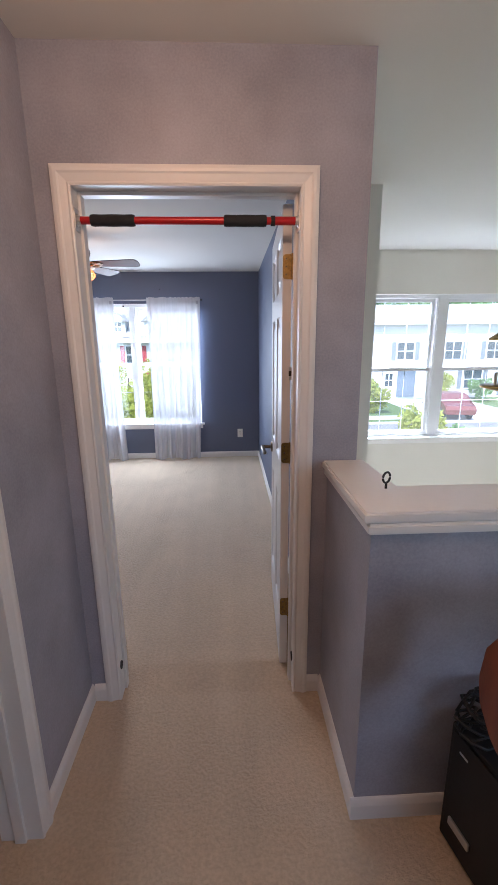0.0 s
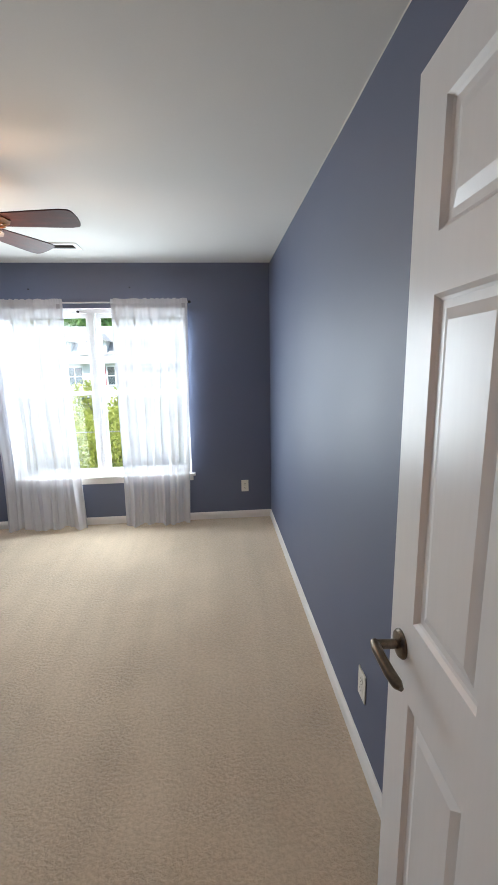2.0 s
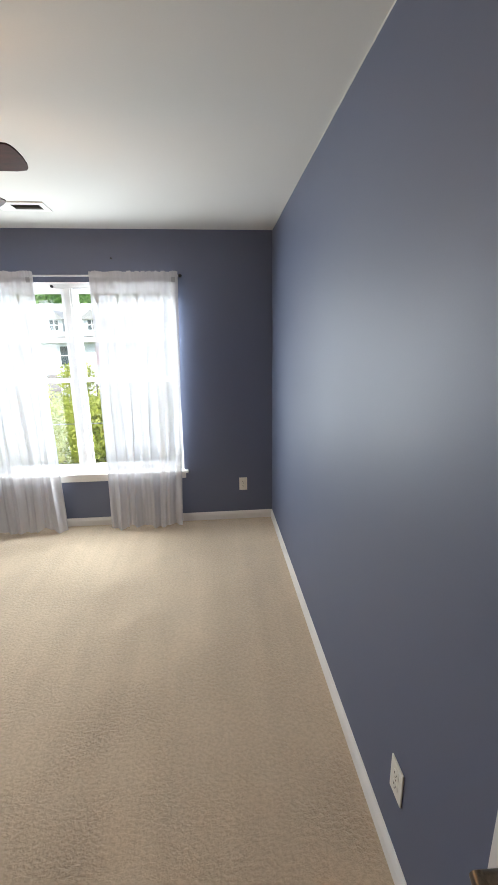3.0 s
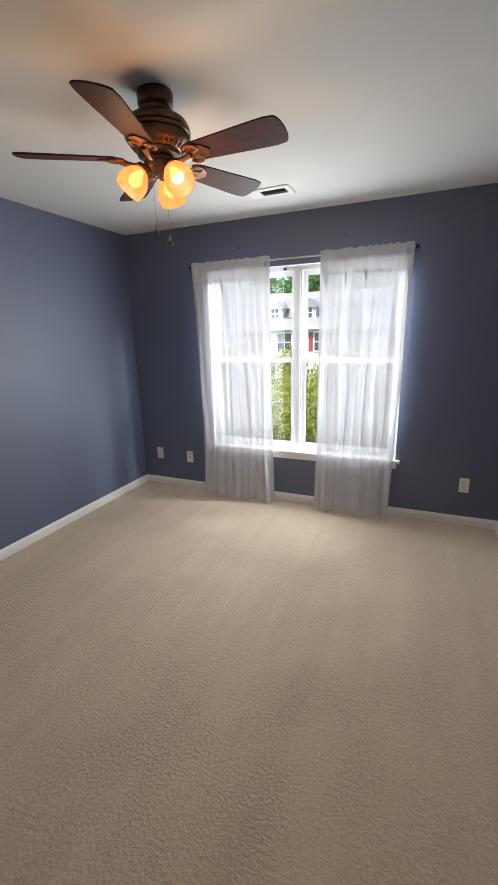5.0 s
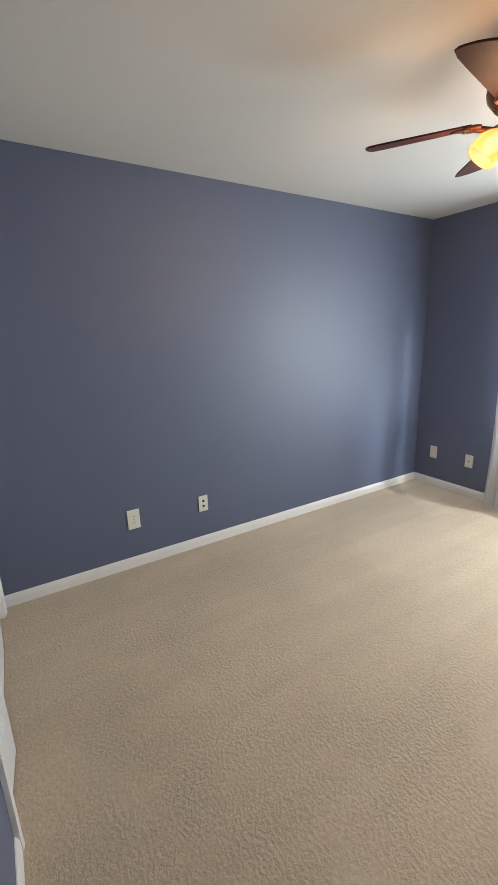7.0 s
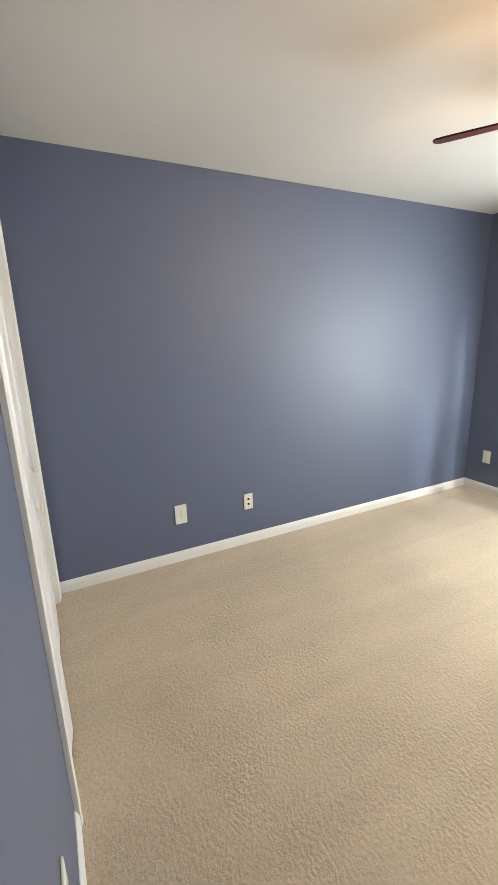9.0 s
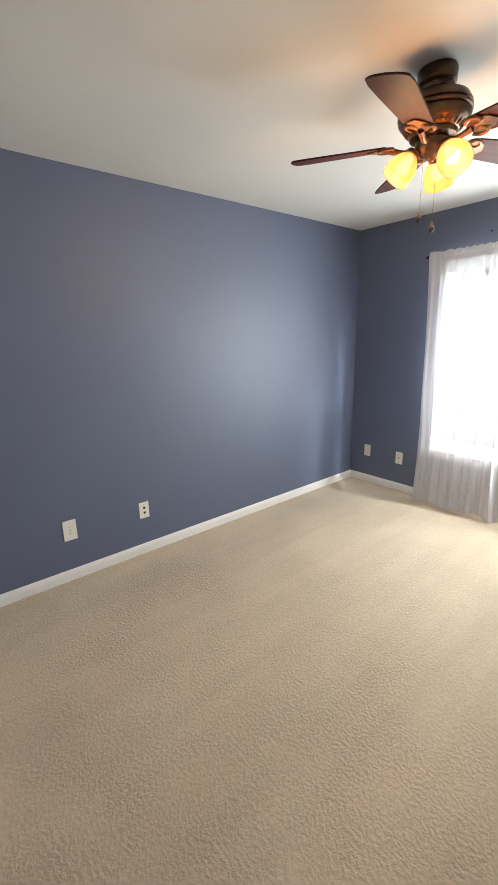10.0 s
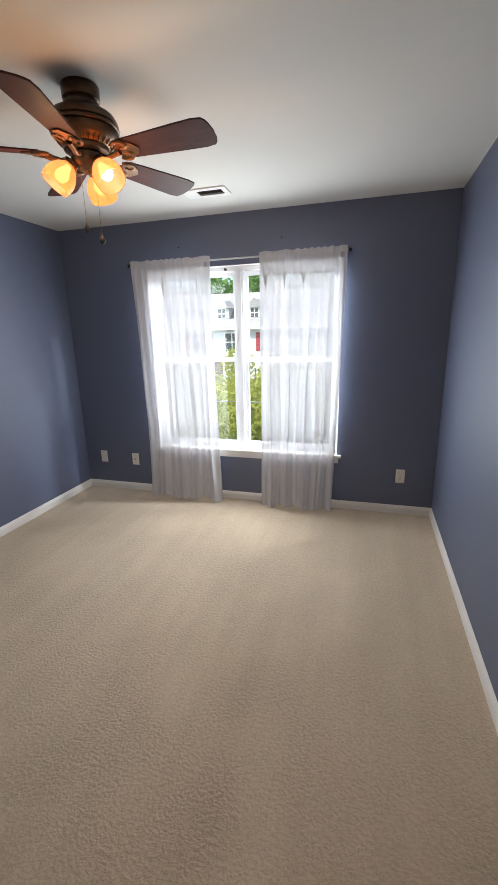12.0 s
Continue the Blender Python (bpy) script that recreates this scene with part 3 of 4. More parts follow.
# open doorway on the side of the hall, and the plain room behind it
side = thing("door_2", "cream painted frame of the open side doorway", "door frame", kind="structure")
part("jamb_side", boxed(XH - 0.122, XH + 0.001, -0.530, -0.512, 0, 2.04), TRIM, side)
part("jamb_side", boxed(XH - 0.122, XH + 0.001, -1.298, -1.280, 0, 2.04), TRIM, side)
part("jamb_head", boxed(XH - 0.122, XH + 0.001, -1.298, -0.512, 2.04, 2.058), TRIM, side)
part("door_stop", boxed(XH - 0.075, XH - 0.040, -0.541, -0.530, 0, 2.04, bevel=0.002), TRIM, side)
structure("wall_side_room", boxed(XH - 1.52, XH - 1.40, -3.72, -0.37, 0, HH), CREAM, "plain off-white wall of the side room", CAT_W)
structure("wall_side_room_back", boxed(XH - 1.40, XH, -3.72, -3.6, 0, HH), CREAM, "plain off-white end wall of the side room", CAT_W)

# closet doors in their white lining
lining = thing("closet_lining", "white painted lining of the closet opening", "door frame", kind="structure")
part("jamb_side", boxed(CLX0 + 0.0005, CLX0 + 0.003, 0.181, YC + 0.001, 0, CLZ), TRIM, lining)
part("jamb_side", boxed(CLX1 - 0.003, CLX1 - 0.0005, 0.181, YC + 0.001, 0, CLZ), TRIM, lining)
part("jamb_head", boxed(CLX0 + 0.003, CLX1 - 0.003, 0.181, YC + 0.001, CLZ - 0.003, CLZ - 0.0005), TRIM, lining)
BW = (CLX1 - CLX0) / 4 - 0.004
for hinge, s, FOLD in ((CLX1 - 0.006, 1, radians(6.0)), (CLX0 + 0.006, -1, radians(2.0))):
    # two narrow leaves that fold out a little into the room
    cd = thing("closet_door", "white panelled bifold closet door with a small knob, slightly ajar", "door", pose(hinge, YC - 0.032, FZ + 0.008), group="pair of closet doors")
    for k in range(2):
        lf = panel_door(cd, BW, 2.0, 0.030, DOORPAINT, stile=0.062, rows=((0.20, 0.80), (0.975, 1.80)), columns=1)
        a = FOLD if k == 0 else -FOLD
        x0 = 0.0 if k == 0 else -s * (BW + 0.002) * math.cos(FOLD)
        y0 = 0.0 if k == 0 else (BW + 0.002) * math.sin(FOLD)
        turn = math.degrees(math.pi - a if s > 0 else a)
        lf.matrix_basis = pose(x0, y0, 0, 0, 0, turn)
        if k == 1:
            out = -1 if s > 0 else 1
            part("knob", lathe([(0.010, 0), (0.007, 0.008), (0.015, 0.014), (0.016, 0.021), (0.010, 0.026), (0.001, 0.027)], 20, m=pose(BW * 0.16, out * 0.015, 0.90, -90 * out)), PLASTIC, lf,
                 "small white knob", smooth=40)


# ---- windows ----
def double_window(name, label, x0, x1, z0, z1, y, gap, sill_out, grid=(3, 2), rail=None, s=0.034, shift=0.0):
    """Two double-hung units side by side in a drywall opening; y: inner wall face. gap: the mullion's width."""
    w = thing(name, label, "window", kind="structure")
    f = 0.038
    ya, yb = y + 0.045, y + 0.135
    part("window_frame", boxed(x0, x0 + f, ya, yb, z0, z1), VINYL, w)
    part("window_frame", boxed(x1 - f, x1, ya, yb, z0, z1), VINYL, w)
    part("window_frame", boxed(x0 + f, x1 - f, ya, yb, z1 - f, z1), VINYL, w)
    part("window_frame", boxed(x0 + f, x1 - f, ya, yb, z0, z0 + 0.03), VINYL, w)
    xm = (x0 + x1) / 2 + shift
    bm = bmesh.new()
    box(bm, xm - gap / 2, xm + gap / 2, ya, yb, z0 + 0.03, z1 - f)
    box(bm, xm - gap / 2 + 0.012, xm + gap / 2 - 0.012, ya - 0.012, ya, z0 + 0.03, z1 - f, bevel=0.003)
    part("mullion", bm, VINYL, w)
    zr = rail or (z0 + z1) / 2
    for a, b in ((x0 + f, xm - gap / 2), (xm + gap / 2, x1 - f)):
        for low in (True, False):
            c, d = (z0 + 0.03, zr + 0.018) if low else (zr - 0.018, z1 - f)
            p, q = (ya + 0.012, ya + 0.040) if low else (ya + 0.045, ya + 0.073)
            bm = bmesh.new()
            box(bm, a, a + s, p, q, c, d)
            box(bm, b - s, b, p, q, c, d)
            box(bm, a + s, b - s, p, q, c, c + (0.045 if low else 0.036))
            box(bm, a + s, b - s, p, q, d - 0.036, d)
            sash = part("sash", bm, VINYL, w)
            e, g = c + (0.045 if low else 0.036), d - 0.036
            pane = part("pane", boxed(a + s, b - s, (p + q) / 2 - 0.002, (p + q) / 2 + 0.002, e, g), GLASS, sash)
            pane.visible_shadow = False
            for i in range(1, grid[0]):
                x = a + s + (b - a - 2 * s) * i / grid[0]
                part("muntin", boxed(x - 0.004, x + 0.004, (p + q) / 2 + 0.003, (p + q) / 2 + 0.009, e, g), GRILLE, sash)
            for i in range(1, grid[1]):
                z = e + (g - e) * i / grid[1]
                part("muntin", boxed(a + s, b - s, (p + q) / 2 + 0.0095, (p + q) / 2 + 0.014, z - 0.004, z + 0.004), GRILLE, sash)
            if low:
                part("sash_lock", boxed((a + b) / 2 - 0.025, (a + b) / 2 + 0.025, p - 0.004, p + 0.014, d, d + 0.012, bevel=0.003), VINYL, sash)
    bm = bmesh.new()
    box(bm, x0 + 0.001, x1 - 0.001, y - 0.001, ya + 0.01, z0 - 0.001, z0 + 0.012)
    box(bm, x0 - 0.035, x1 + 0.035, y - sill_out, y - 0.001, z0 - 0.012, z0 + 0.012, bevel=0.005)
    part("window_sill", bm, TRIM, w, "white painted sill")
    part("apron", boxed(x0 - 0.012, x1 + 0.012, y - 0.016, y - 0.001, z0 - 0.062, z0 - 0.012, bevel=0.004), TRIM, w)
    for nm, d in (("reveal", (x0 - 0.0005, x0 + 0.002, y, ya, z0 + 0.012, z1)), ("reveal", (x1 - 0.002, x1 + 0.0005, y, ya, z0 + 0.012, z1)),
                  ("reveal", (x0 + 0.002, x1 - 0.002, y, ya, z1 - 0.002, z1 + 0.0005))):
        part(nm, boxed(*d), TRIM, w)
    return w


double_window("window_1", "white vinyl double-hung bedroom window with thin grilles", WX0, WX1, WZ0, WZ1, YB, 0.066, 0.038, rail=1.280, s=0.030, shift=-0.015)
double_window("window_2", "bright white double-hung stairwell window with grilles", FX0, FX1, FZ0, FZ1, FY, 0.12, 0.05, rail=1.235)

# ceiling paint lapped unevenly on to the side wall
bm = bmesh.new()
prev = None
for k in range(121):
    y = 0.12 + (YB - 0.12) * k / 120
    z = H - 0.006 - 0.0035 * noise.noise((y * 3.1, 0.3, 0)) - 0.002 * noise.noise((y * 17, 1.7, 0))
    cur = (bm.verts.new((XR - 0.0012, y, H)), bm.verts.new((XR - 0.0012, y, z)))
    if prev:
        bm.faces.new((prev[0], cur[0], cur[1], prev[1]))
    prev = cur
structure("ceiling_paint_line", bm, CEIL, "uneven white paint line where wall meets ceiling", "trim")

# ---- curtain rod and sheers ----
RY, RZ = YB - 0.062, 2.068
crod = thing("curtain_rod", "thin silver curtain rod with dark end knobs", "curtain rod")
part("rod", rodded((-1.886, RY, RZ), (-0.097, RY, RZ), 0.0065, 12), SILVER, crod, smooth=40)
for x, s in ((-1.886, -1), (-0.097, 1)):
    part("finial", lathe([(0.001, 0), (0.011, 0.004), (0.014, 0.014), (0.009, 0.024), (0.001, 0.028)], 16, m=pose(x, RY, RZ, 0, 90 * s, 0)), DARKMETAL, crod, "dark end knob", smooth=50)
for x in (-1.868, -1.215, -0.115):
    bm = boxed(x - 0.008, x + 0.008, YB - 0.004, YB, RZ - 0.03, RZ + 0.03)
    box(bm, x - 0.004, x + 0.004, RY, YB - 0.004, RZ - 0.014, RZ - 0.008)
    part("bracket", bm, DARKMETAL, crod)


def sheer(label, top, bottom, seed, gather):
    """Gathered voile panel hung on the rod, spreading over the sill and pooling towards the carpet."""
    rng = random.Random(seed)
    phases = [(rng.uniform(4, 7), rng.uniform(0, 6.3), 0.5), (rng.uniform(8, 11), rng.uniform(0, 6.3), 0.5), (rng.uniform(17, 23), rng.uniform(0, 6.3), 0.14)]
    nx, nz = 190, 70
    ztop, zbot = 2.098, 0.034
    bm = bmesh.new()
    rows = []
    for j in range(nz + 1):
        v = j / nz
        z = ztop + (zbot - ztop) * v
        e = v ** 1.15
        a, b = top[0] + (bottom[0] - top[0]) * e, top[1] + (bottom[1] - top[1]) * e
        base = RY - 0.010
        if z < 0.75:
            k = (0.75 - z) / 0.75
            base -= 0.020 * min(1, k * 2.4) + 0.035 * max(0, k - 0.38) / 0.62
        else:
            base -= 0.004 * v
        row = []
        for i in range(nx + 1):
            u = i / nx
            uu = u + 0.012 * math.sin(9 * v + 12 * u + seed)
            fold = sum(w * math.sin(2 * math.pi * f * uu + p + 0.5 * math.sin(3.1 * v + f)) for f, p, w in phases)
            amp = 0.006 + 0.021 * min(1, v * 1.8)
            ruffle = 0.0
            if z > RZ + 0.008:
                ruffle = 0.005 * math.sin(2 * math.pi * 24 * u + 4.5 * math.sin(17 * u + seed))
                amp = 0.004
            y = base + amp * fold + ruffle
            zz = z + (0.010 * math.sin(23 * u + seed) * v ** 6 + 0.014 * math.sin(11 * u + 2 * seed) * v ** 6 if v > 0.5 else 0)
            if j == 0:
                zz += 0.004 * math.sin(2 * math.pi * 9 * u + 5 * math.sin(7 * u + seed)) + 0.002 * math.sin(2 * math.pi * 31 * u)
            pull = gather * math.sin(math.pi * v) * (1 - 2 * u) * 0.5
            row.append(bm.verts.new((a + (b - a) * u + pull, min(y, RY - 0.0075 if z > RZ - 0.02 else y), max(zz, FZ + 0.004))))
        rows.append(row)
    for r0, r1 in zip(rows, rows[1:]):
        for i in range(nx):
            bm.faces.new((r0[i], r0[i + 1], r1[i + 1], r1[i]))
    t = thing("sheer_curtain", label, "curtain", group="pair of sheer curtains")
    cloth = part("voile", bm, SHEER, t, smooth=180)
    # stitched header and hems: a second layer of cloth
    for z0, z1, nm in ((RZ - 0.016, RZ - 0.010, "header_seam"),):
        part(nm, boxed(top[0] + 0.004, top[1] - 0.004, RY - 0.0205, RY - 0.0195, z0, z1), SHEER, t)
    part("tag", boxed(top[1] - 0.050, top[1] - 0.020, RY - 0.0215, RY - 0.0207, RZ - 0.050, RZ - 0.012), TAG, t, "small grey cloth tag")
    return t


sheer("gathered white sheer curtain hanging to the carpet", (-1.882, -1.165), (-1.830, -1.125), 3, 0.03)
sheer("white sheer curtain spread over the window sill", (-0.760, -0.100), (-0.762, -0.160), 8, 0.0)

# nails left in the wall above the rod
for x, z in ((-1.46, 2.19), (-0.60, 2.20)):
    tagged(part("nail", rodded((x, YB - 0.012, z), (x, YB + 0.004, z), 0.006, 10), DARKMETAL), "small dark nail driven in the blue wall", "nail")
tagged(part("hook", lathe([(0.010, 0), (0.010, 0.006), (0.005, 0.010), (0.005, 0.020), (0.009, 0.024), (0.001, 0.03)], 14, m=pose(-1.075, YB + 0.045, 2.005, 90)), DARKMETAL),
       "small dark blind hook at the window head", "hook")

# ---- ceiling fan ----
FANX, FANY = -1.0, 2.15
fan = thing("ceiling_fan", "bronze ceiling fan with five dark blades and lit amber shades", "ceiling fan", pose(FANX, FANY, 0))
part("canopy", lathe([(0.066, H), (0.069, H - 0.006), (0.067, H - 0.045), (0.060, H - 0.052), (0.064, H - 0.058), (0.058, H - 0.078)], 40), BRONZE, fan, smooth=40)
part("motor_housing", lathe([(0.058, H - 0.075), (0.088, H - 0.082), (0.114, H - 0.098), (0.126, H - 0.118), (0.128, H - 0.126), (0.124, H - 0.129), (0.129, H - 0.134), (0.129, H - 0.142),
                             (0.123, H - 0.146), (0.127, H - 0.151), (0.125, H - 0.158), (0.112, H - 0.176), (0.094, H - 0.190)], 48), BRONZE, fan, smooth=40)
part("motor_flute_ring", lathe([(0.106, H - 0.168), (0.108, H - 0.172), (0.088, H - 0.198), (0.080, H - 0.200)], 48), COPPERY, fan, "fluted copper-toned ring", smooth=40)
flute = finish("flute", tube([(0.1095, 0, H - 0.168), (0.100, 0, H - 0.184), (0.088, 0, H - 0.197)], [0.003, 0.0055, 0.003], 6), COPPERY, 60)
for i in range(30):
    f = new("flute", flute)
    f.parent = fan
    f.matrix_basis = Matrix.Rotation(2 * math.pi * i / 30, 4, "Z")
part("flywheel", lathe([(0.080, H - 0.199), (0.086, H - 0.203), (0.082, H - 0.214), (0.058, H - 0.220)], 36), BRONZE, fan, smooth=40)
part("switch_housing", lathe([(0.050, H - 0.218), (0.060, H - 0.224), (0.062, H - 0.250), (0.054, H - 0.262), (0.036, H - 0.272), (0.016, H - 0.278), (0.010, H - 0.288), (0.001, H - 0.291)], 36), BRONZE, fan, smooth=40)

ZB = H - 0.226
blade_out = []
for i in range(9):
    a = -90 + 180 * i / 8
    blade_out.append((0.505 + 0.030 * math.cos(radians(a)), 0.069 * (abs(math.sin(radians(a))) ** 0.75) * (1 if a > 0 else -1 if a < 0 else 0)))
outline = [(0.165, -0.050), (0.30, -0.058), (0.40, -0.065), (0.48, -0.069)] + blade_out[1:-1] + [(0.48, 0.069), (0.40, 0.065), (0.30, 0.058), (0.165, 0.050)]
blade_me = finish("blade", prism(outline, -0.003, 0.003, bevel=0.0012), BLADE)


def scroll(s):
    """One curled arm of a blade iron."""
    pts = []
    for k in range(15):
        a = 0.2 + k * 0.36
        r = 0.030 - 0.0013 * k
        pts.append((0.170 + r * math.cos(math.pi - a) * 1.1, s * (0.030 + r * math.sin(math.pi - a) * 0.9 - 0.004), -0.006))
    return pts


iron_neck = finish("iron_neck", tube([(0.070, 0, -0.014), (0.095, 0, -0.022), (0.120, 0, -0.016), (0.150, 0, -0.008)], [0.011, 0.010, 0.010, 0.012], 10), COPPERY, 60)
iron_arm = [finish("iron_scroll", tube(scroll(s), 0.0065, 8), COPPERY, 60) for s in (1, -1)]
iron_plate = finish("iron_plate", prism([(0.135, -0.016), (0.175, -0.048), (0.215, -0.030), (0.235, 0.0), (0.215, 0.030), (0.175, 0.048), (0.135, 0.016)], -0.0075, -0.0032, bevel=0.001), COPPERY)
BLADES = (-4, 68, 140, 212, 284)
for ang in BLADES:
    base = Matrix.Rotation(radians(ang), 4, "Z")
    tilt = base @ Matrix.Translation((0, 0, ZB)) @ Matrix.Rotation(radians(-13), 4, "X")
    b = new("blade", blade_me)
    b.parent, b.matrix_basis = fan, tilt
    b["label"] = "dark cherry wooden blade"
    ir = new("blade_iron", iron_plate)
    ir.parent, ir.matrix_basis = fan, tilt
    ir["label"] = "scrolled copper-toned blade bracket"
    for me in (iron_neck, *iron_arm):
        o = new(me.name.split(".")[0], me)
        o.parent = ir
    for yy in (-0.022, 0.022):
        o = new("screw", finish("screw", lathe([(0.005, -0.0095), (0.004, -0.0105), (0.001, -0.011)], 10, m=Matrix.Translation((0.195, yy, 0))), BRASS))
        o.parent = ir

SHADE_AZ = (222, 342, 102)
shade_prof = [(a * 0.98, b * 0.88) for a, b in ((0.020, 0.0), (0.026, 0.006), (0.040, 0.022), (0.052, 0.045), (0.058, 0.068), (0.058, 0.088), (0.055, 0.106), (0.056, 0.112),
              (0.0535, 0.111), (0.0525, 0.104), (0.055, 0.086), (0.055, 0.068), (0.049, 0.046), (0.037, 0.024), (0.020, 0.008))]
for az in SHADE_AZ:
    arm_m = Matrix.Rotation(radians(az), 4, "Z") @ Matrix.Translation((0.052, 0, H - 0.246)) @ Matrix.Rotation(radians(180 - 40), 4, "Y")
    holder = part("lamp_arm", rodded((0, 0, -0.03), (0, 0, 0.018), 0.012, 14), BRONZE, fan, smooth=40, m=arm_m)
    part("socket_cup", lathe([(0.012, 0.005), (0.026, 0.012), (0.028, 0.026), (0.024, 0.028)], 24), BRONZE, holder, smooth=40)
    sh = part("shade", lathe(shade_prof, 32, m=Matrix.Translation((0, 0, 0.024))), AMBER, holder, "glowing amber glass tulip shade", smooth=60)
    sh.visible_shadow = False
    bulb = part("bulb", lathe([(0.010, 0.030), (0.014, 0.045), (0.024, 0.066), (0.025, 0.078), (0.018, 0.094), (0.001, 0.100)], 20), BULB, holder, "lit frosted bulb", smooth=60)
    bulb.visible_shadow = False
    c = pose(FANX, FANY, 0) @ arm_m @ Vector((0, 0, 0.12))
    lamp("fan_bulb_light", "POINT", Matrix.Translation(c), 0.78, (1.0, 0.57, 0.28), 0.045)
for x, y, z1, r in ((-0.012, -0.035, 1.915, 0.010), (0.010, 0.025, 1.885, 0.012)):
    ch = part("pull_chain", rodded((x, y, z1 + 0.02), (x, y, H - 0.27), 0.0008, 6), BRASS, fan)
    part("pull_knob", lathe([(0.002, 0.030), (0.004, 0.022), (r, 0.008), (r * 0.9, -0.004), (0.001, -0.012)], 16, m=Matrix.Translation((x, y, z1))), RUBBER, ch, "dark wooden pull knob", smooth=60)

# ---- ceiling register ----
vent = thing("ceiling_vent", "white metal ceiling register with dark slots", "vent", pose(-1.0, 3.42, H))
bm = bmesh.new()
for d in ((-0.15, 0.15, -0.085, -0.045), (-0.15, 0.15, 0.045, 0.085), (-0.15, -0.055, -0.045, 0.045), (0.115, 0.15, -0.045, 0.045)):
    box(bm, *d, -0.007, -0.0005)
part("frame", bm, TRIM, vent)
part("backing", boxed(-0.055, 0.115, -0.045, 0.045, -0.002, -0.0005), SHADOWBOX, vent, "dark duct opening")
for i in range(7):
    y = -0.036 + 0.012 * i
    part("slat", boxed(-0.055, 0.115, -0.0045, 0.0045, -0.0006, 0.0006, m=pose(0, y, -0.0045, 35 if i < 5 else -35)), SHADOWBOX, vent)


# ---- wall plates ----
def plate(name, label, m, kind, size=1.0):
    """Wall plate in the local xz plane, facing -y."""
    t = thing(name, label, "outlet" if kind != "switch" else "light switch", m)
    w = 0.07 if kind != "switch" else 0.165
    part("cover_plate", boxed(-w / 2, w / 2, -0.006, -0.0005, -0.058, 0.058, bevel=0.0025, m=Matrix.Diagonal((size, 1, size, 1))), PLASTIC, t)
    if kind == "duplex":
        for z in (-0.020, 0.020):
            r = part("receptacle", prism([(0.017 * math.cos(a) * (1 if abs(math.cos(a)) < 0.9 else 0.95), 0.0145 * math.sin(a)) for a in [2 * math.pi * k / 20 for k in range(20)]],
                                         0, 0.0022, m=pose(0, -0.006, z, 90)), PLASTIC, t)
            for dx, hh in ((-0.006, 0.0075), (0.006, 0.006)):
                part("slot", boxed(dx - 0.001, dx + 0.001, -0.0088, -0.0083, z - hh / 2 + 0.003, z + hh / 2 + 0.003), SLOT, r)
            part("ground_slot", rodded((0, -0.0088, z - 0.007), (0, -0.0083, z - 0.007), 0.0022, 10), SLOT, r)
        part("screw", rodded((0, -0.0072, 0), (0, -0.0058, 0), 0.003, 10), NICKEL, t)
    elif kind == "rocker":
        part("receptacle", boxed(-0.0165, 0.0165, -0.0085, -0.006, -0.033, 0.033, bevel=0.001), PLASTIC, t)
        for z in (-0.048, 0.048):
            part("screw", rodded((0, -0.0072, z), (0, -0.0058, z), 0.003, 10), NICKEL, t)
    elif kind == "coax":
        part("jack", rodded((0, -0.016, 0), (0, -0.006, 0), 0.0055, 12), BRASS, t, "small brass cable jack")
        for z in (-0.042, 0.042):
            part("screw", rodded((0, -0.0072, z), (0, -0.0058, z), 0.003, 10), NICKEL, t)
    elif kind == "jack":
        for z in (-0.018, 0.018):
            part("jack", boxed(-0.008, 0.008, -0.0085, -0.006, z - 0.008, z + 0.008, bevel=0.001), SLOT, t, "dark jack socket")
        for z in (-0.042, 0.042):
            part("screw", rodded((0, -0.0072, z), (0, -0.0058, z), 0.003, 10), NICKEL, t)
    else:
        for x in (-0.046, 0.0, 0.046):
            part("toggle", boxed(-0.0036, 0.0036, -0.0135, 0.0, -0.0045, 0.0045, bevel=0.0015, m=pose(x, -0.005, 0.002, 20)), PLASTIC, t)
            for z in (-0.030, 0.030):
                part("screw", rodded((x, -0.0072, z), (x, -0.0058, z), 0.003, 10), PLASTIC, t)
    return t


plate("wall_outlet", "ivory duplex outlet low on the dark blue window wall", pose(0.379, YB, 0.343), "duplex")
plate("wall_jack", "ivory cable jack plate near the window curtain", pose(-2.058, YB, 0.336), "coax")
plate("wall_outlet", "ivory rocker style outlet near the room corner", pose(-2.409, YB, 0.344), "rocker")
plate("wall_jack", "white wall plate with two dark jacks on the long blue wall", pose(XL, 1.582, 0.337, 0, 0, 90), "jack")
plate("wall_outlet", "large ivory duplex outlet on the long blue wall", pose(XL, 1.085, 0.351, 0, 0, 90), "duplex", 1.14)
plate("wall_outlet", "ivory duplex outlet near the open door", pose(XR, 1.370, 0.331, 0, 0, -90), "duplex")
plate("light_switch", "ivory triple toggle switch plate beside the doorway", pose(-0.426, YC, 1.198, 0, 0, 180), "switch")
plate("wall_outlet", "ivory outlet low on the closet wall", pose(-0.79, YC, 0.47, 0, 0, 180), "duplex")

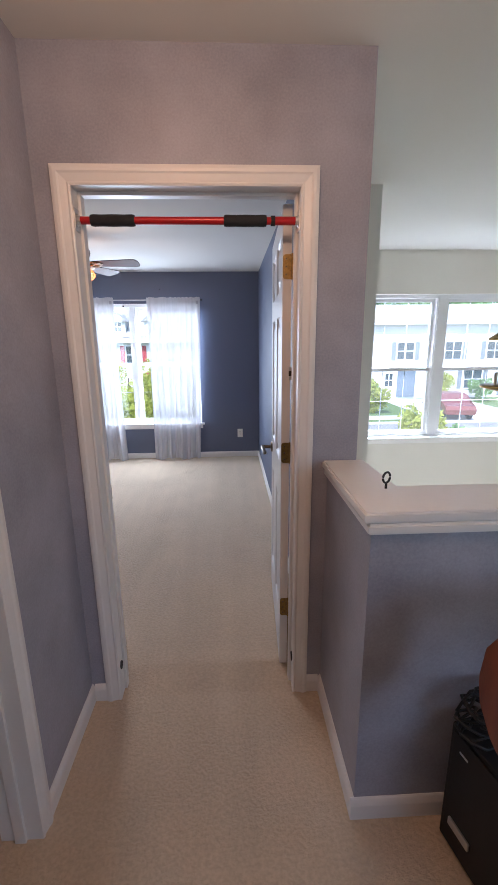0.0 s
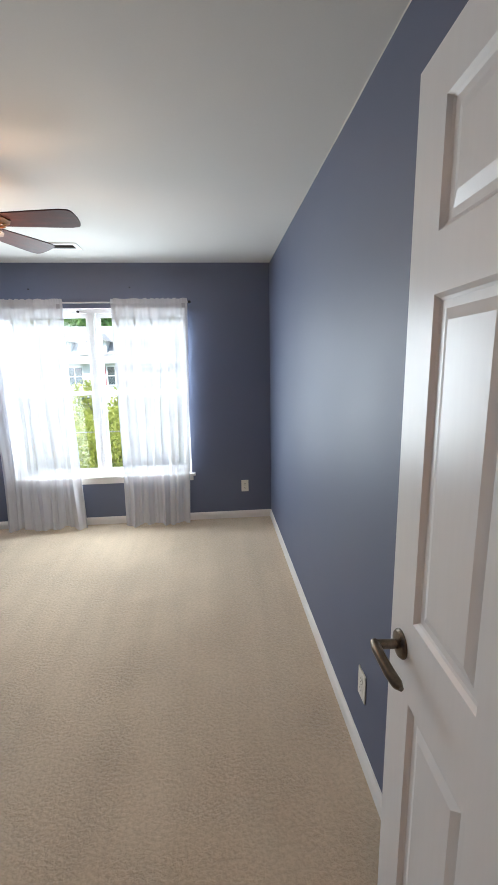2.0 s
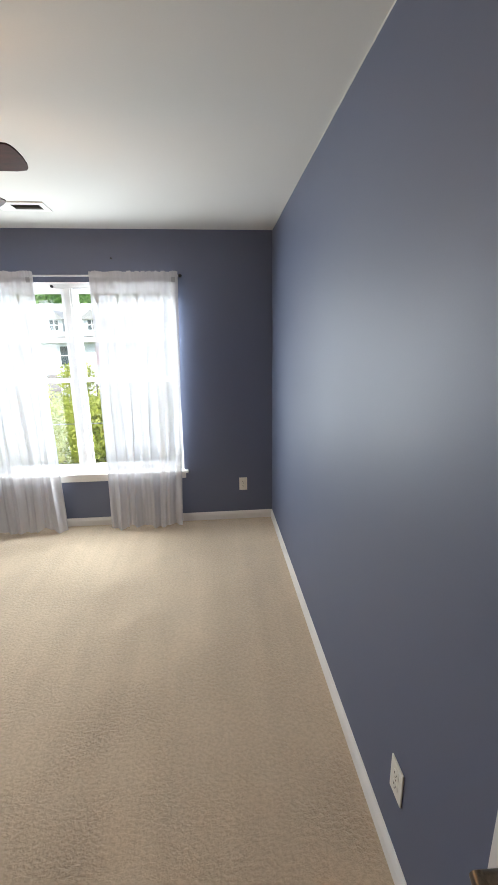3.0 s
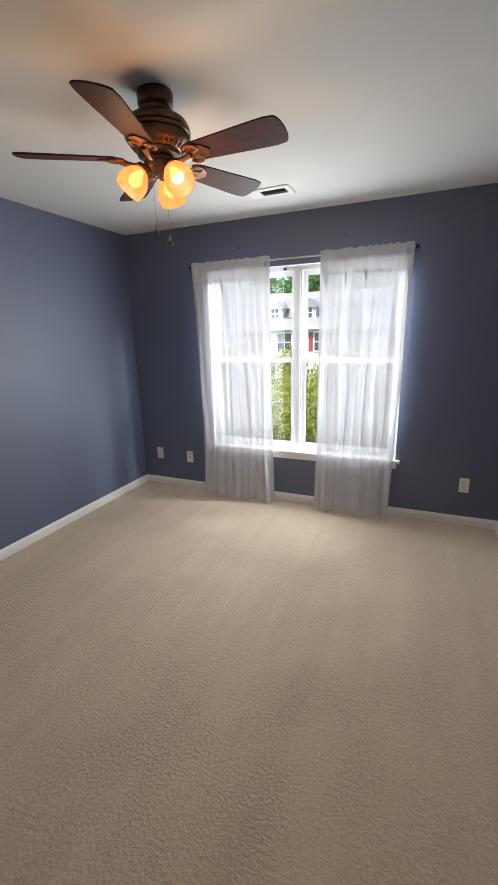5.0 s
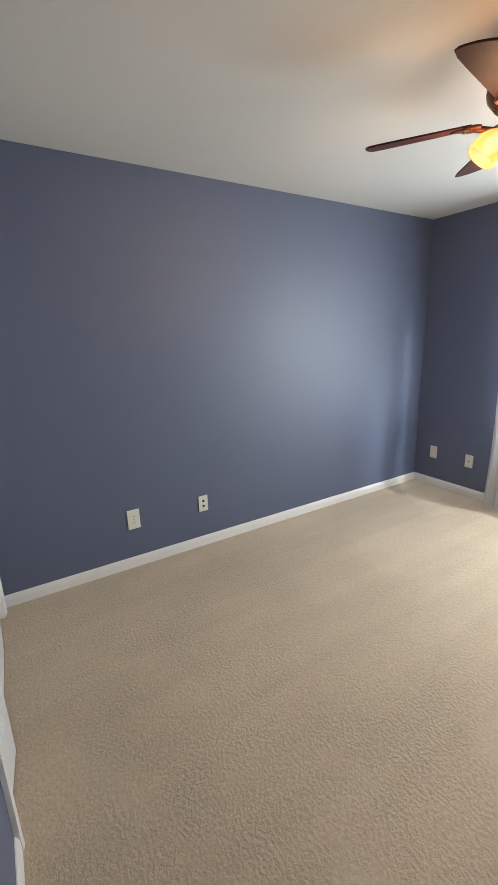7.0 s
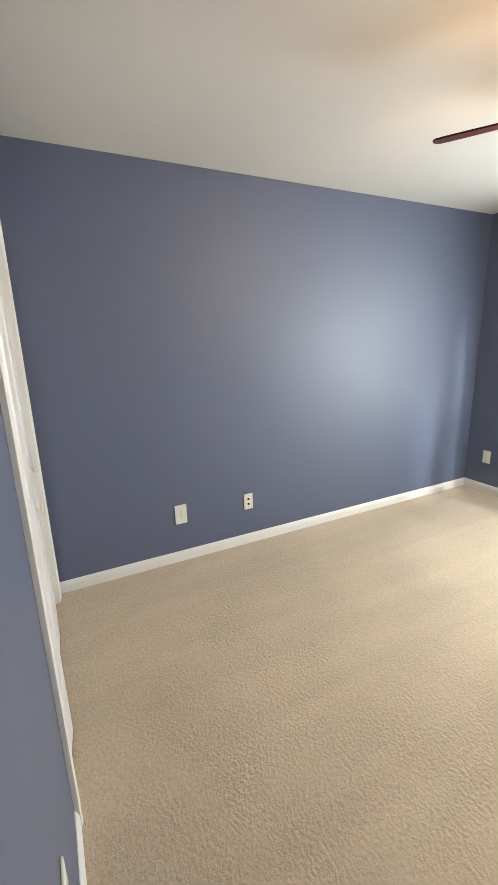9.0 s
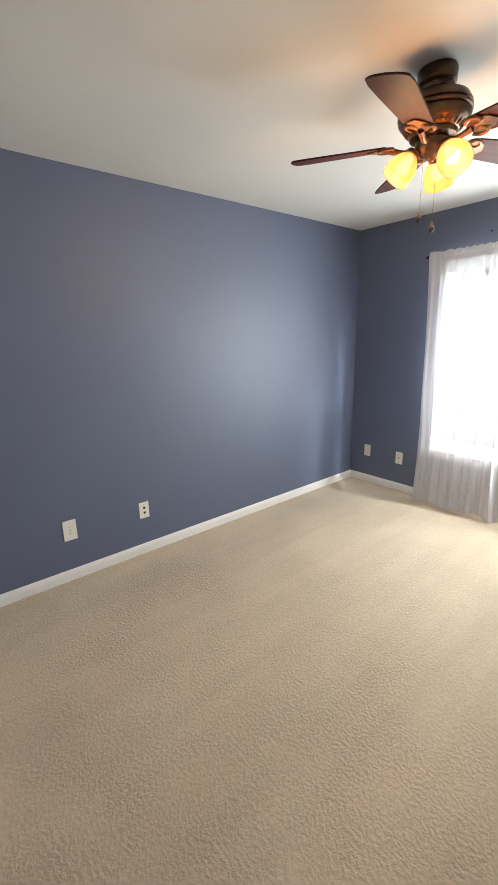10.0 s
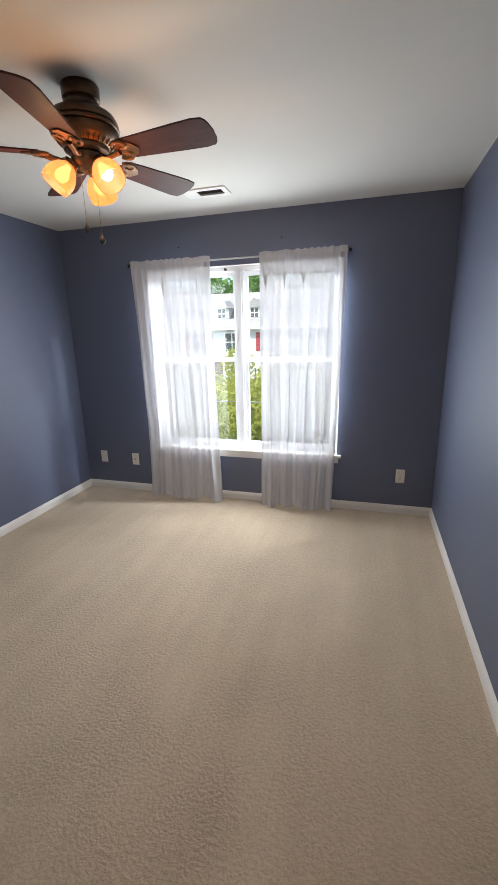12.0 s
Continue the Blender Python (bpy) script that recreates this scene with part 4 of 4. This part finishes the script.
# ---- pull-up bar ----
bar = thing("pull_up_bar", "red steel doorway pull-up bar with black foam grips", "exercise bar")
BY, BZ = 0.022, 1.943
part("tube", rodded((DX0 + 0.012, BY, BZ), (DX1 - 0.012, BY, BZ), 0.0125, 24), RED, bar, smooth=40)
part("inner_tube", rodded((0.415, BY, BZ), (DX1 - 0.010, BY, BZ), 0.0137, 24), RED, bar, smooth=40)
for a, b in ((-0.203, -0.054), (0.249, 0.397)):
    g = lathe([(0.013, 0), (0.0175, 0.001), (0.019, 0.01), (0.0182, 0.04), (0.0192, 0.075), (0.0183, 0.11), (0.0192, b - a - 0.01), (0.0175, b - a - 0.001), (0.013, b - a)], 24,
              m=pose(a, BY, BZ, 0, 90, 0))
    part("foam_grip", g, FOAM, bar, "black foam grip", smooth=40)
part("collar", rodded((0.412, BY, BZ), (0.426, BY, BZ), 0.0165, 24), FOAM, bar, smooth=40)
for x, s in ((DX0, 1), (DX1, -1)):
    cup = part("end_cup", lathe([(0.020, 0.003), (0.020, 0.006), (0.0155, 0.008), (0.0150, 0.014), (0.013, 0.015)], 24, m=pose(x, BY, BZ, 0, 90 * s, 0)), SILVER, bar, smooth=40)
    part("end_plate", boxed(min(x, x + s * 0.003), max(x, x + s * 0.003), BY - 0.024, BY + 0.024, BZ - 0.036, BZ + 0.036, bevel=0.0008), SILVER, cup, "bright steel end plate")

# ---- on and beside the half wall ----
ringo = tube([(0.015 * math.sin(a), 0, 0.036 + 0.017 * math.cos(a)) for a in [2 * math.pi * k / 22 for k in range(22)]], 0.0036, 8)
rod(ringo, (0, 0, 0), (0, 0, 0.020), 0.004, 10)
tagged(part("eye_screw", ringo, DARKMETAL, smooth=50, m=pose(0.742, -0.335, 1.083, 0, 0, 25)), "dark iron eye screw standing in the white cap", "eye screw")

cab = thing("black_cabinet", "black box cabinet with a silver handle standing on the carpet", "cabinet", pose(0.897, -0.578, 0, 0, 0, 12))
part("body", boxed(0, 0.42, -0.55, 0, 0.012, 0.440, bevel=0.006), BLACKBOX, cab)
part("front_frame", boxed(-0.006, 0.0, -0.535, -0.015, 0.03, 0.425, bevel=0.002), BLACKBOX, cab)
part("handle", boxed(-0.014, -0.006, -0.120, -0.040, 0.105, 0.132, bevel=0.003), SILVER, cab, "silver bar handle")
part("badge", boxed(-0.008, -0.006, -0.075, -0.045, 0.375, 0.381), SILVER, cab)
for x in (0.03, 0.39):
    for y in (-0.52, -0.03):
        part("foot", rodded((x, y, 0), (x, y, 0.013), 0.015, 12), RUBBER, cab)
pts = []
rng = random.Random(5)
for k in range(120):
    a = k * 0.42
    r = 0.070 + 0.022 * math.sin(k * 0.9) + rng.uniform(-0.006, 0.006)
    pts.append((r * math.cos(a), r * 0.8 * math.sin(a), 0.006 + 0.0009 * k + 0.020 * math.sin(k * 0.55) ** 2))
tagged(part("cable_coil", tube(pts, 0.0045, 6), RUBBER, smooth=60, m=pose(0.968, -0.632, 0.441)), "tangled coil of black cable on the black cabinet", "cable")

tab = thing("drop_leaf_table", "reddish brown lacquered wooden table with a hanging rounded leaf", "table", pose(0.868, -1.02, 0))
lo = [(0.0, 0.0), (0.43, 0.0), (0.46, 0.02), (0.49, 0.07), (0.50, 0.15)] + [(0.36 + 0.14 * math.cos(radians(a)), 0.15 + 0.14 * math.sin(radians(a))) for a in range(10, 91, 10)] + \
     [(0.14 - 0.14 * math.sin(radians(a)), 0.15 + 0.14 * math.cos(radians(a))) for a in range(0, 81, 10)] + [(0.0, 0.15)]
part("leaf", prism(lo, -0.010, 0.010, m=Matrix.Translation((0, -0.19, 0.885)) @ Matrix(((0, 0, 1, 0), (1, 0, 0, 0), (0, -1, 0, 0), (0, 0, 0, 1))), bevel=0.004), CHERRY, tab, "hanging rounded leaf")
part("tabletop", boxed(0.012, 0.75, -0.22, 0.25, 0.888, 0.910, bevel=0.006), CHERRY, tab)
for x in (0.55, 0.71):
    for y in (-0.18, 0.21):
        part("leg", boxed(x - 0.018, x + 0.018, y - 0.018, y + 0.018, 0, 0.888, bevel=0.003), CHERRY, tab)

# ---- hanging lantern in the stairwell ----
LX, LY, LZ = 2.11, 1.2, 1.22
lan = thing("pendant_lantern", "brass and glass lantern hanging in the stairwell", "pendant lamp", pose(LX, LY, 0))
part("rod", rodded((0, 0, LZ + 0.42), (0, 0, HH - 0.02), 0.005, 8), BRASS, lan)
part("canopy", lathe([(0.055, HH), (0.052, HH - 0.015), (0.01, HH - 0.03)], 24), BRASS, lan, smooth=40)
part("base", lathe([(0.001, LZ - 0.03), (0.05, LZ - 0.02), (0.125, LZ), (0.13, LZ + 0.012), (0.12, LZ + 0.018)], 24), BRASS, lan, smooth=40)
part("cap", lathe([(0.105, LZ + 0.315), (0.11, LZ + 0.325), (0.05, LZ + 0.37), (0.012, LZ + 0.42)], 24), BRASS, lan, smooth=40)
g = part("glass", lathe([(0.118, LZ + 0.018), (0.104, LZ + 0.315)], 24), CLEAR, lan, smooth=40)
for k in range(3):
    a = 2 * math.pi * k / 3
    part("candle", rodded((0.04 * math.cos(a), 0.04 * math.sin(a), LZ + 0.015), (0.04 * math.cos(a), 0.04 * math.sin(a), LZ + 0.10), 0.011, 12), PLASTIC, lan)
# hall ceiling lamp
hl = thing("hall_ceiling_lamp", "small warm flush ceiling lamp in the hall", "ceiling lamp", pose(0.15, -0.95, 0))
part("base", lathe([(0.09, HH), (0.09, HH - 0.02), (0.02, HH - 0.03)], 24), BRASS, hl, smooth=40)
sh = part("shade", lathe([(0.085, HH - 0.022), (0.13, HH - 0.06), (0.12, HH - 0.10), (0.07, HH - 0.13), (0.001, HH - 0.14)], 28), AMBER, hl, smooth=50)
sh.visible_shadow = False
# smoke alarm seen over the stairwell
tagged(part("smoke_alarm", lathe([(0.06, HH), (0.06, HH - 0.02), (0.045, HH - 0.034), (0.001, HH - 0.036)], 28), VINYL, smooth=40, m=Matrix.Translation((2.95, 2.55, 0))), "small round ceiling smoke alarm", "smoke alarm")

# ---- outdoors ----
GZ = -2.95
bm = bmesh.new()
bmesh.ops.create_grid(bm, x_segments=2, y_segments=2, size=900)
structure("ground", bm, GRASS, "green lawn reaching to the horizon", "ground").location = (0, 800, GZ)
structure("road", boxed(-60, 60, 13.0, 20.5, GZ, GZ + 0.02), ASPHALT, "pale asphalt parking road", "road")
structure("driveway", boxed(12.2, 18.5, 20.65, 30.5, GZ, GZ + 0.025), CONCRETE, "pale concrete driveway", "pavement")
for y in (12.85, 20.5):
    structure("kerb", boxed(-60, 60, y, y + 0.15, GZ, GZ + 0.14, bevel=0.02), CONCRETE, "pale concrete kerb", "kerb")
structure("pavement", boxed(-60, 60, 22.0, 23.2, GZ, GZ + 0.02), CONCRETE, "pale concrete pavement", "pavement")


def far_window(parent, x, y, z, w, h, shutter=None):
    """Double sash window on a facade facing -y, centred at x, z."""
    f = bmesh.new()
    box(f, x - w / 2 - 0.09, x + w / 2 + 0.09, y - 0.05, y, z + h / 2, z + h / 2 + 0.12)
    box(f, x - w / 2 - 0.09, x + w / 2 + 0.09, y - 0.05, y, z - h / 2 - 0.10, z - h / 2)
    box(f, x - w / 2 - 0.09, x - w / 2, y - 0.05, y, z - h / 2, z + h / 2)
    box(f, x + w / 2, x + w / 2 + 0.09, y - 0.05, y, z - h / 2, z + h / 2)
    box(f, x - w / 2, x + w / 2, y - 0.045, y - 0.01, z - 0.03, z + 0.03)
    box(f, x - 0.03, x + 0.03, y - 0.043, y - 0.012, z - h / 2, z + h / 2)
    wn_ = part("window", f, VINYL, parent)
    part("pane", boxed(x - w / 2, x + w / 2, y - 0.012, y - 0.002, z - h / 2, z + h / 2), DARKGLASS, wn_)
    if shutter:
        for s in (-1, 1):
            xc = x + s * (w / 2 + 0.30)
            part("shutter", boxed(xc - 0.17, xc + 0.17, y - 0.04, y - 0.002, z - h / 2 - 0.05, z + h / 2 + 0.05, bevel=0.01), shutter, parent)


def townhouse(x0, x1, y, eave, ridge, depth, wins, doors, dormers, label):
    t = thing("townhouse", label, "house", pose(0, 0, 0))
    w = bmesh.new()
    box(w, x0, x1, y, y + depth, GZ, eave)
    k = int((eave - GZ) / 0.22)
    for i in range(k):
        z = GZ + 0.22 * i
        a = [w.verts.new(p) for p in ((x0, y - 0.022, z + 0.005), (x1, y - 0.022, z + 0.005), (x1, y - 0.003, z + 0.215), (x0, y - 0.003, z + 0.215))]
        w.faces.new(a)
        w.faces.new((a[0], w.verts.new((x0, y, z + 0.005)), w.verts.new((x1, y, z + 0.005)), a[1]))
    part("wall", w, SIDING, t, "white lap siding")
    r = bmesh.new()
    o = 0.4
    sec = [(y - o, eave - 0.05), (y + depth / 2, ridge), (y + depth + o, eave - 0.05), (y + depth + o, eave + 0.10), (y + depth / 2, ridge + 0.15), (y - o, eave + 0.10)]
    a = [r.verts.new((x0 - o, p, q)) for p, q in sec]
    b = [r.verts.new((x1 + o, p, q)) for p, q in sec]
    for i in range(6):
        r.faces.new((a[i], a[(i + 1) % 6], b[(i + 1) % 6], b[i]))
    r.faces.new(a)
    r.faces.new(list(reversed(b)))
    roof = part("roof", r, ROOF, t, "grey shingle roof")
    part("gutter", boxed(x0 - o, x1 + o, y - o - 0.10, y - o, eave - 0.08, eave + 0.06, bevel=0.02), VINYL, t)
    for x, z, ww, hh, sh_ in wins:
        far_window(t, x, y - 0.022, z, ww, hh, sh_)
    for x, mat, ww in doors:
        d = part("front_door", boxed(x - ww / 2, x + ww / 2, y - 0.08, y - 0.024, GZ + 0.15, GZ + 2.25, bevel=0.01), mat, t)
        part("door_surround", wall_with_hole("x", x - ww / 2 - 0.15, x + ww / 2 + 0.15, y - 0.11, y - 0.024, GZ, GZ + 2.45, (x - ww / 2, x + ww / 2, GZ, GZ + 2.25)), VINYL, d)
    for x in dormers:
        zb = eave + 0.70
        d = part("dormer", boxed(x - 0.62, x + 0.62, y + 0.5, y + 3.2, zb, zb + 0.95), SIDING, t)
        g = bmesh.new()
        p = [g.verts.new(c) for c in ((x - 0.85, y + 0.3, zb + 0.9), (x + 0.85, y + 0.3, zb + 0.9), (x, y + 0.3, zb + 1.6))]
        q = [g.verts.new(c) for c in ((x - 0.85, y + 3.6, zb + 0.9), (x + 0.85, y + 3.6, zb + 0.9), (x, y + 3.6, zb + 1.6))]
        g.faces.new(p)
        g.faces.new(list(reversed(q)))
        for i in range(3):
            g.faces.new((p[i], p[(i + 1) % 3], q[(i + 1) % 3], q[i]))
        part("dormer_roof", g, ROOF, d)
        far_window(d, x, y + 0.5, zb + 0.50, 0.62, 0.72)
    return t


YH = 33.0
DORM = [-11.6 + 2.77 * k for k in range(-5, 7)]
townhouse(-27.0, 7.0, YH, 1.75, 4.65, 8.0,
          [(-10.62 + 3.05 * k, 0.72, 1.15, 1.35, REDPAINT if k % 2 else None) for k in range(-5, 6)] + [(-10.0 + 3.9 * k, -1.6, 1.1, 1.4, None) for k in range(-4, 5)],
          [(-11.9, BARK, 0.95), (-6.3, REDPAINT, 0.95), (-1.0, BLUEPAINT, 0.95)], DORM,
          "white sided townhouse row with grey roof and dormers")
townhouse(8.8, 46.0, YH - 2, 2.9, 4.55, 9.0,
          [(x, 0.82, 1.3, 1.3, SHUTTER) for x in (10.2, 14.15, 18.0, 21.4, 25.3, 29.3)] + [(x, -1.45, 0.6, 1.0, None) for x in (12.95, 16.6)] +
          [(x, -1.45, 1.5, 1.4, SHUTTER) for x in (19.8, 24.6)],
          [(14.35, BLUEPAINT, 1.5), (22.4, BLUEPAINT, 1.0)], (), "white two-storey townhouse row with shuttered windows and a blue door")


def leaves(count, clumps, size, seed, flat=1.0):
    """Crown of single leaf quads gathered in clumps: rows of centre and radius."""
    rng = np.random.default_rng(seed)
    pick = rng.integers(0, len(clumps), count)
    cl = np.array([(*c, r) for c, r in clumps])[pick]
    d = rng.normal(size=(count, 3))
    d /= np.linalg.norm(d, axis=1)[:, None]
    p = cl[:, :3] + d * (cl[:, 3] * rng.uniform(0.35, 1.05, count) ** 0.6)[:, None] * np.array((1, 1, flat))
    a = rng.normal(size=(count, 3))
    a /= np.linalg.norm(a, axis=1)[:, None]
    b = np.cross(a, rng.normal(size=(count, 3)))
    b /= np.linalg.norm(b, axis=1)[:, None]
    s = size * rng.uniform(0.6, 1.4, count)[:, None]
    v = np.stack([p - a * s, p + b * s * 0.45, p + a * s, p - b * s * 0.45], 1).reshape(-1, 3)
    f = np.arange(count * 4).reshape(-1, 4)
    me = bpy.data.meshes.new("crown")
    me.from_pydata(v.tolist(), [], f.tolist())
    return me


def tree(name, label, x, y, height, spread, mat, seed, count=3500, size=0.12, base=GZ, low=0.35):
    rng = random.Random(seed)
    t = thing(name, label, "tree" if name == "tree" else "shrub", pose(x, y, base))
    trunk = tube([(0, 0, -0.05), (0.05, 0.02, height * 0.3), (-0.04, 0.05, height * 0.6), (0.02, 0, height * 0.88)], [0.035 * height * 0.6, 0.026 * height * 0.6, 0.016 * height * 0.6, 0.02], 9)
    part("trunk", trunk, BARK, t, smooth=60)
    clumps = []
    for k in range(14):
        a = rng.uniform(0, 6.28)
        zz = rng.uniform(low, 0.97)
        rr = spread * math.sqrt(max(0.05, 1 - ((zz - 0.58) / 0.5) ** 2)) * rng.uniform(0.35, 0.9)
        c = (rr * math.cos(a), rr * math.sin(a), height * zz)
        clumps.append((c, spread * rng.uniform(0.28, 0.5)))
        if k < 7:
            part("limb", tube([(0, 0, height * zz * 0.55), (c[0] * 0.5, c[1] * 0.5, height * zz * 0.8), c], [0.012 * height, 0.008 * height, 0.004 * height], 6), BARK, t, smooth=60)
    me = leaves(count, clumps, size, seed)
    me.materials.append(mat)
    cr = new("crown", me)
    cr.parent = t
    return t


# yellow-green trees below the bedroom window, rising to just under eye level
for k, (x, y, h, s) in enumerate(((-3.9, 10.8, 3.95, 1.7), (-2.5, 10.2, 3.85, 1.5), (-1.1, 11.2, 4.0, 1.6), (0.3, 10.6, 3.7, 1.5), (-5.6, 11.4, 4.05, 1.8), (-3.2, 12.6, 4.1, 1.7))):
    tree("tree", "young yellow-green tree on the lawn", x, y, h - 0.25, s, LEAF, 20 + k, 16000, 0.055, low=0.12)
# shrubs and a small tree by the stairwell side
for k, (x, y, h, s) in enumerate(((6.6, 11.6, 2.2, 1.1), (8.0, 12.0, 1.5, 0.9), (9.6, 24.6, 1.9, 1.0), (11.0, 29.8, 1.3, 0.9), (16.9, 29.6, 2.0, 0.9), (19.6, 29.6, 1.4, 1.2))):
    tree("shrub", "rounded garden shrub beside the road", x, y, h, s, LEAF if k % 2 == 0 else LEAFDARK, 40 + k, 2200, 0.09, low=0.15)
# wood behind the houses
for k in range(17):
    x = -44 + 5.6 * k + 1.3 * math.sin(k * 2.3)
    tree("tree", "tall deep green tree behind the houses", x, 50 + 3 * math.sin(k * 1.7), 10.5 + 1.6 * math.sin(k * 3.1), 4.6, LEAFDARK, 70 + k, 5200, 0.34, low=0.3)


def car(x, y, turn, mat, label):
    t = thing("car", label, "car", pose(x, y, GZ + 0.02, 0, 0, turn))
    side = [(-2.15, 0.35), (-2.2, 0.62), (-2.05, 0.85), (-1.35, 0.95), (-0.75, 1.38), (0.75, 1.42), (1.45, 0.98), (2.05, 0.90), (2.2, 0.60), (2.15, 0.33)]
    m = Matrix(((1, 0, 0, 0), (0, 0, 1, 0), (0, 1, 0, 0), (0, 0, 0, 1)))
    part("body", prism(side, -0.85, 0.85, m=m, bevel=0.06), mat, t, smooth=40)
    for s in (-1, 1):
        part("side_window", prism([(-1.2, 0.98), (-0.72, 1.33), (0.70, 1.36), (1.25, 1.0)], s * 0.851 if s > 0 else -0.861, 0.861 if s > 0 else -0.851, m=m), DARKGLASS, t)
    for wx in (-1.35, 1.38):
        for s in (-1, 1):
            wh = part("wheel", rodded((wx, s * 0.66, 0.32), (wx, s * 0.87, 0.32), 0.32, 20), RUBBER, t, smooth=40)
            part("rim", rodded((wx, s * 0.86, 0.32), (wx, s * 0.885, 0.32), 0.20, 16), SILVER, wh, smooth=40)
    return t


car(13.75, 23.2, 82, CARRED, "parked dark red car on the pale driveway")
car(-6.4, 17.8, 0, CARSILVER, "parked silver car on the parking road")
car(-1.6, 18.0, 0, CARSILVER, "parked silver car beside the young trees")
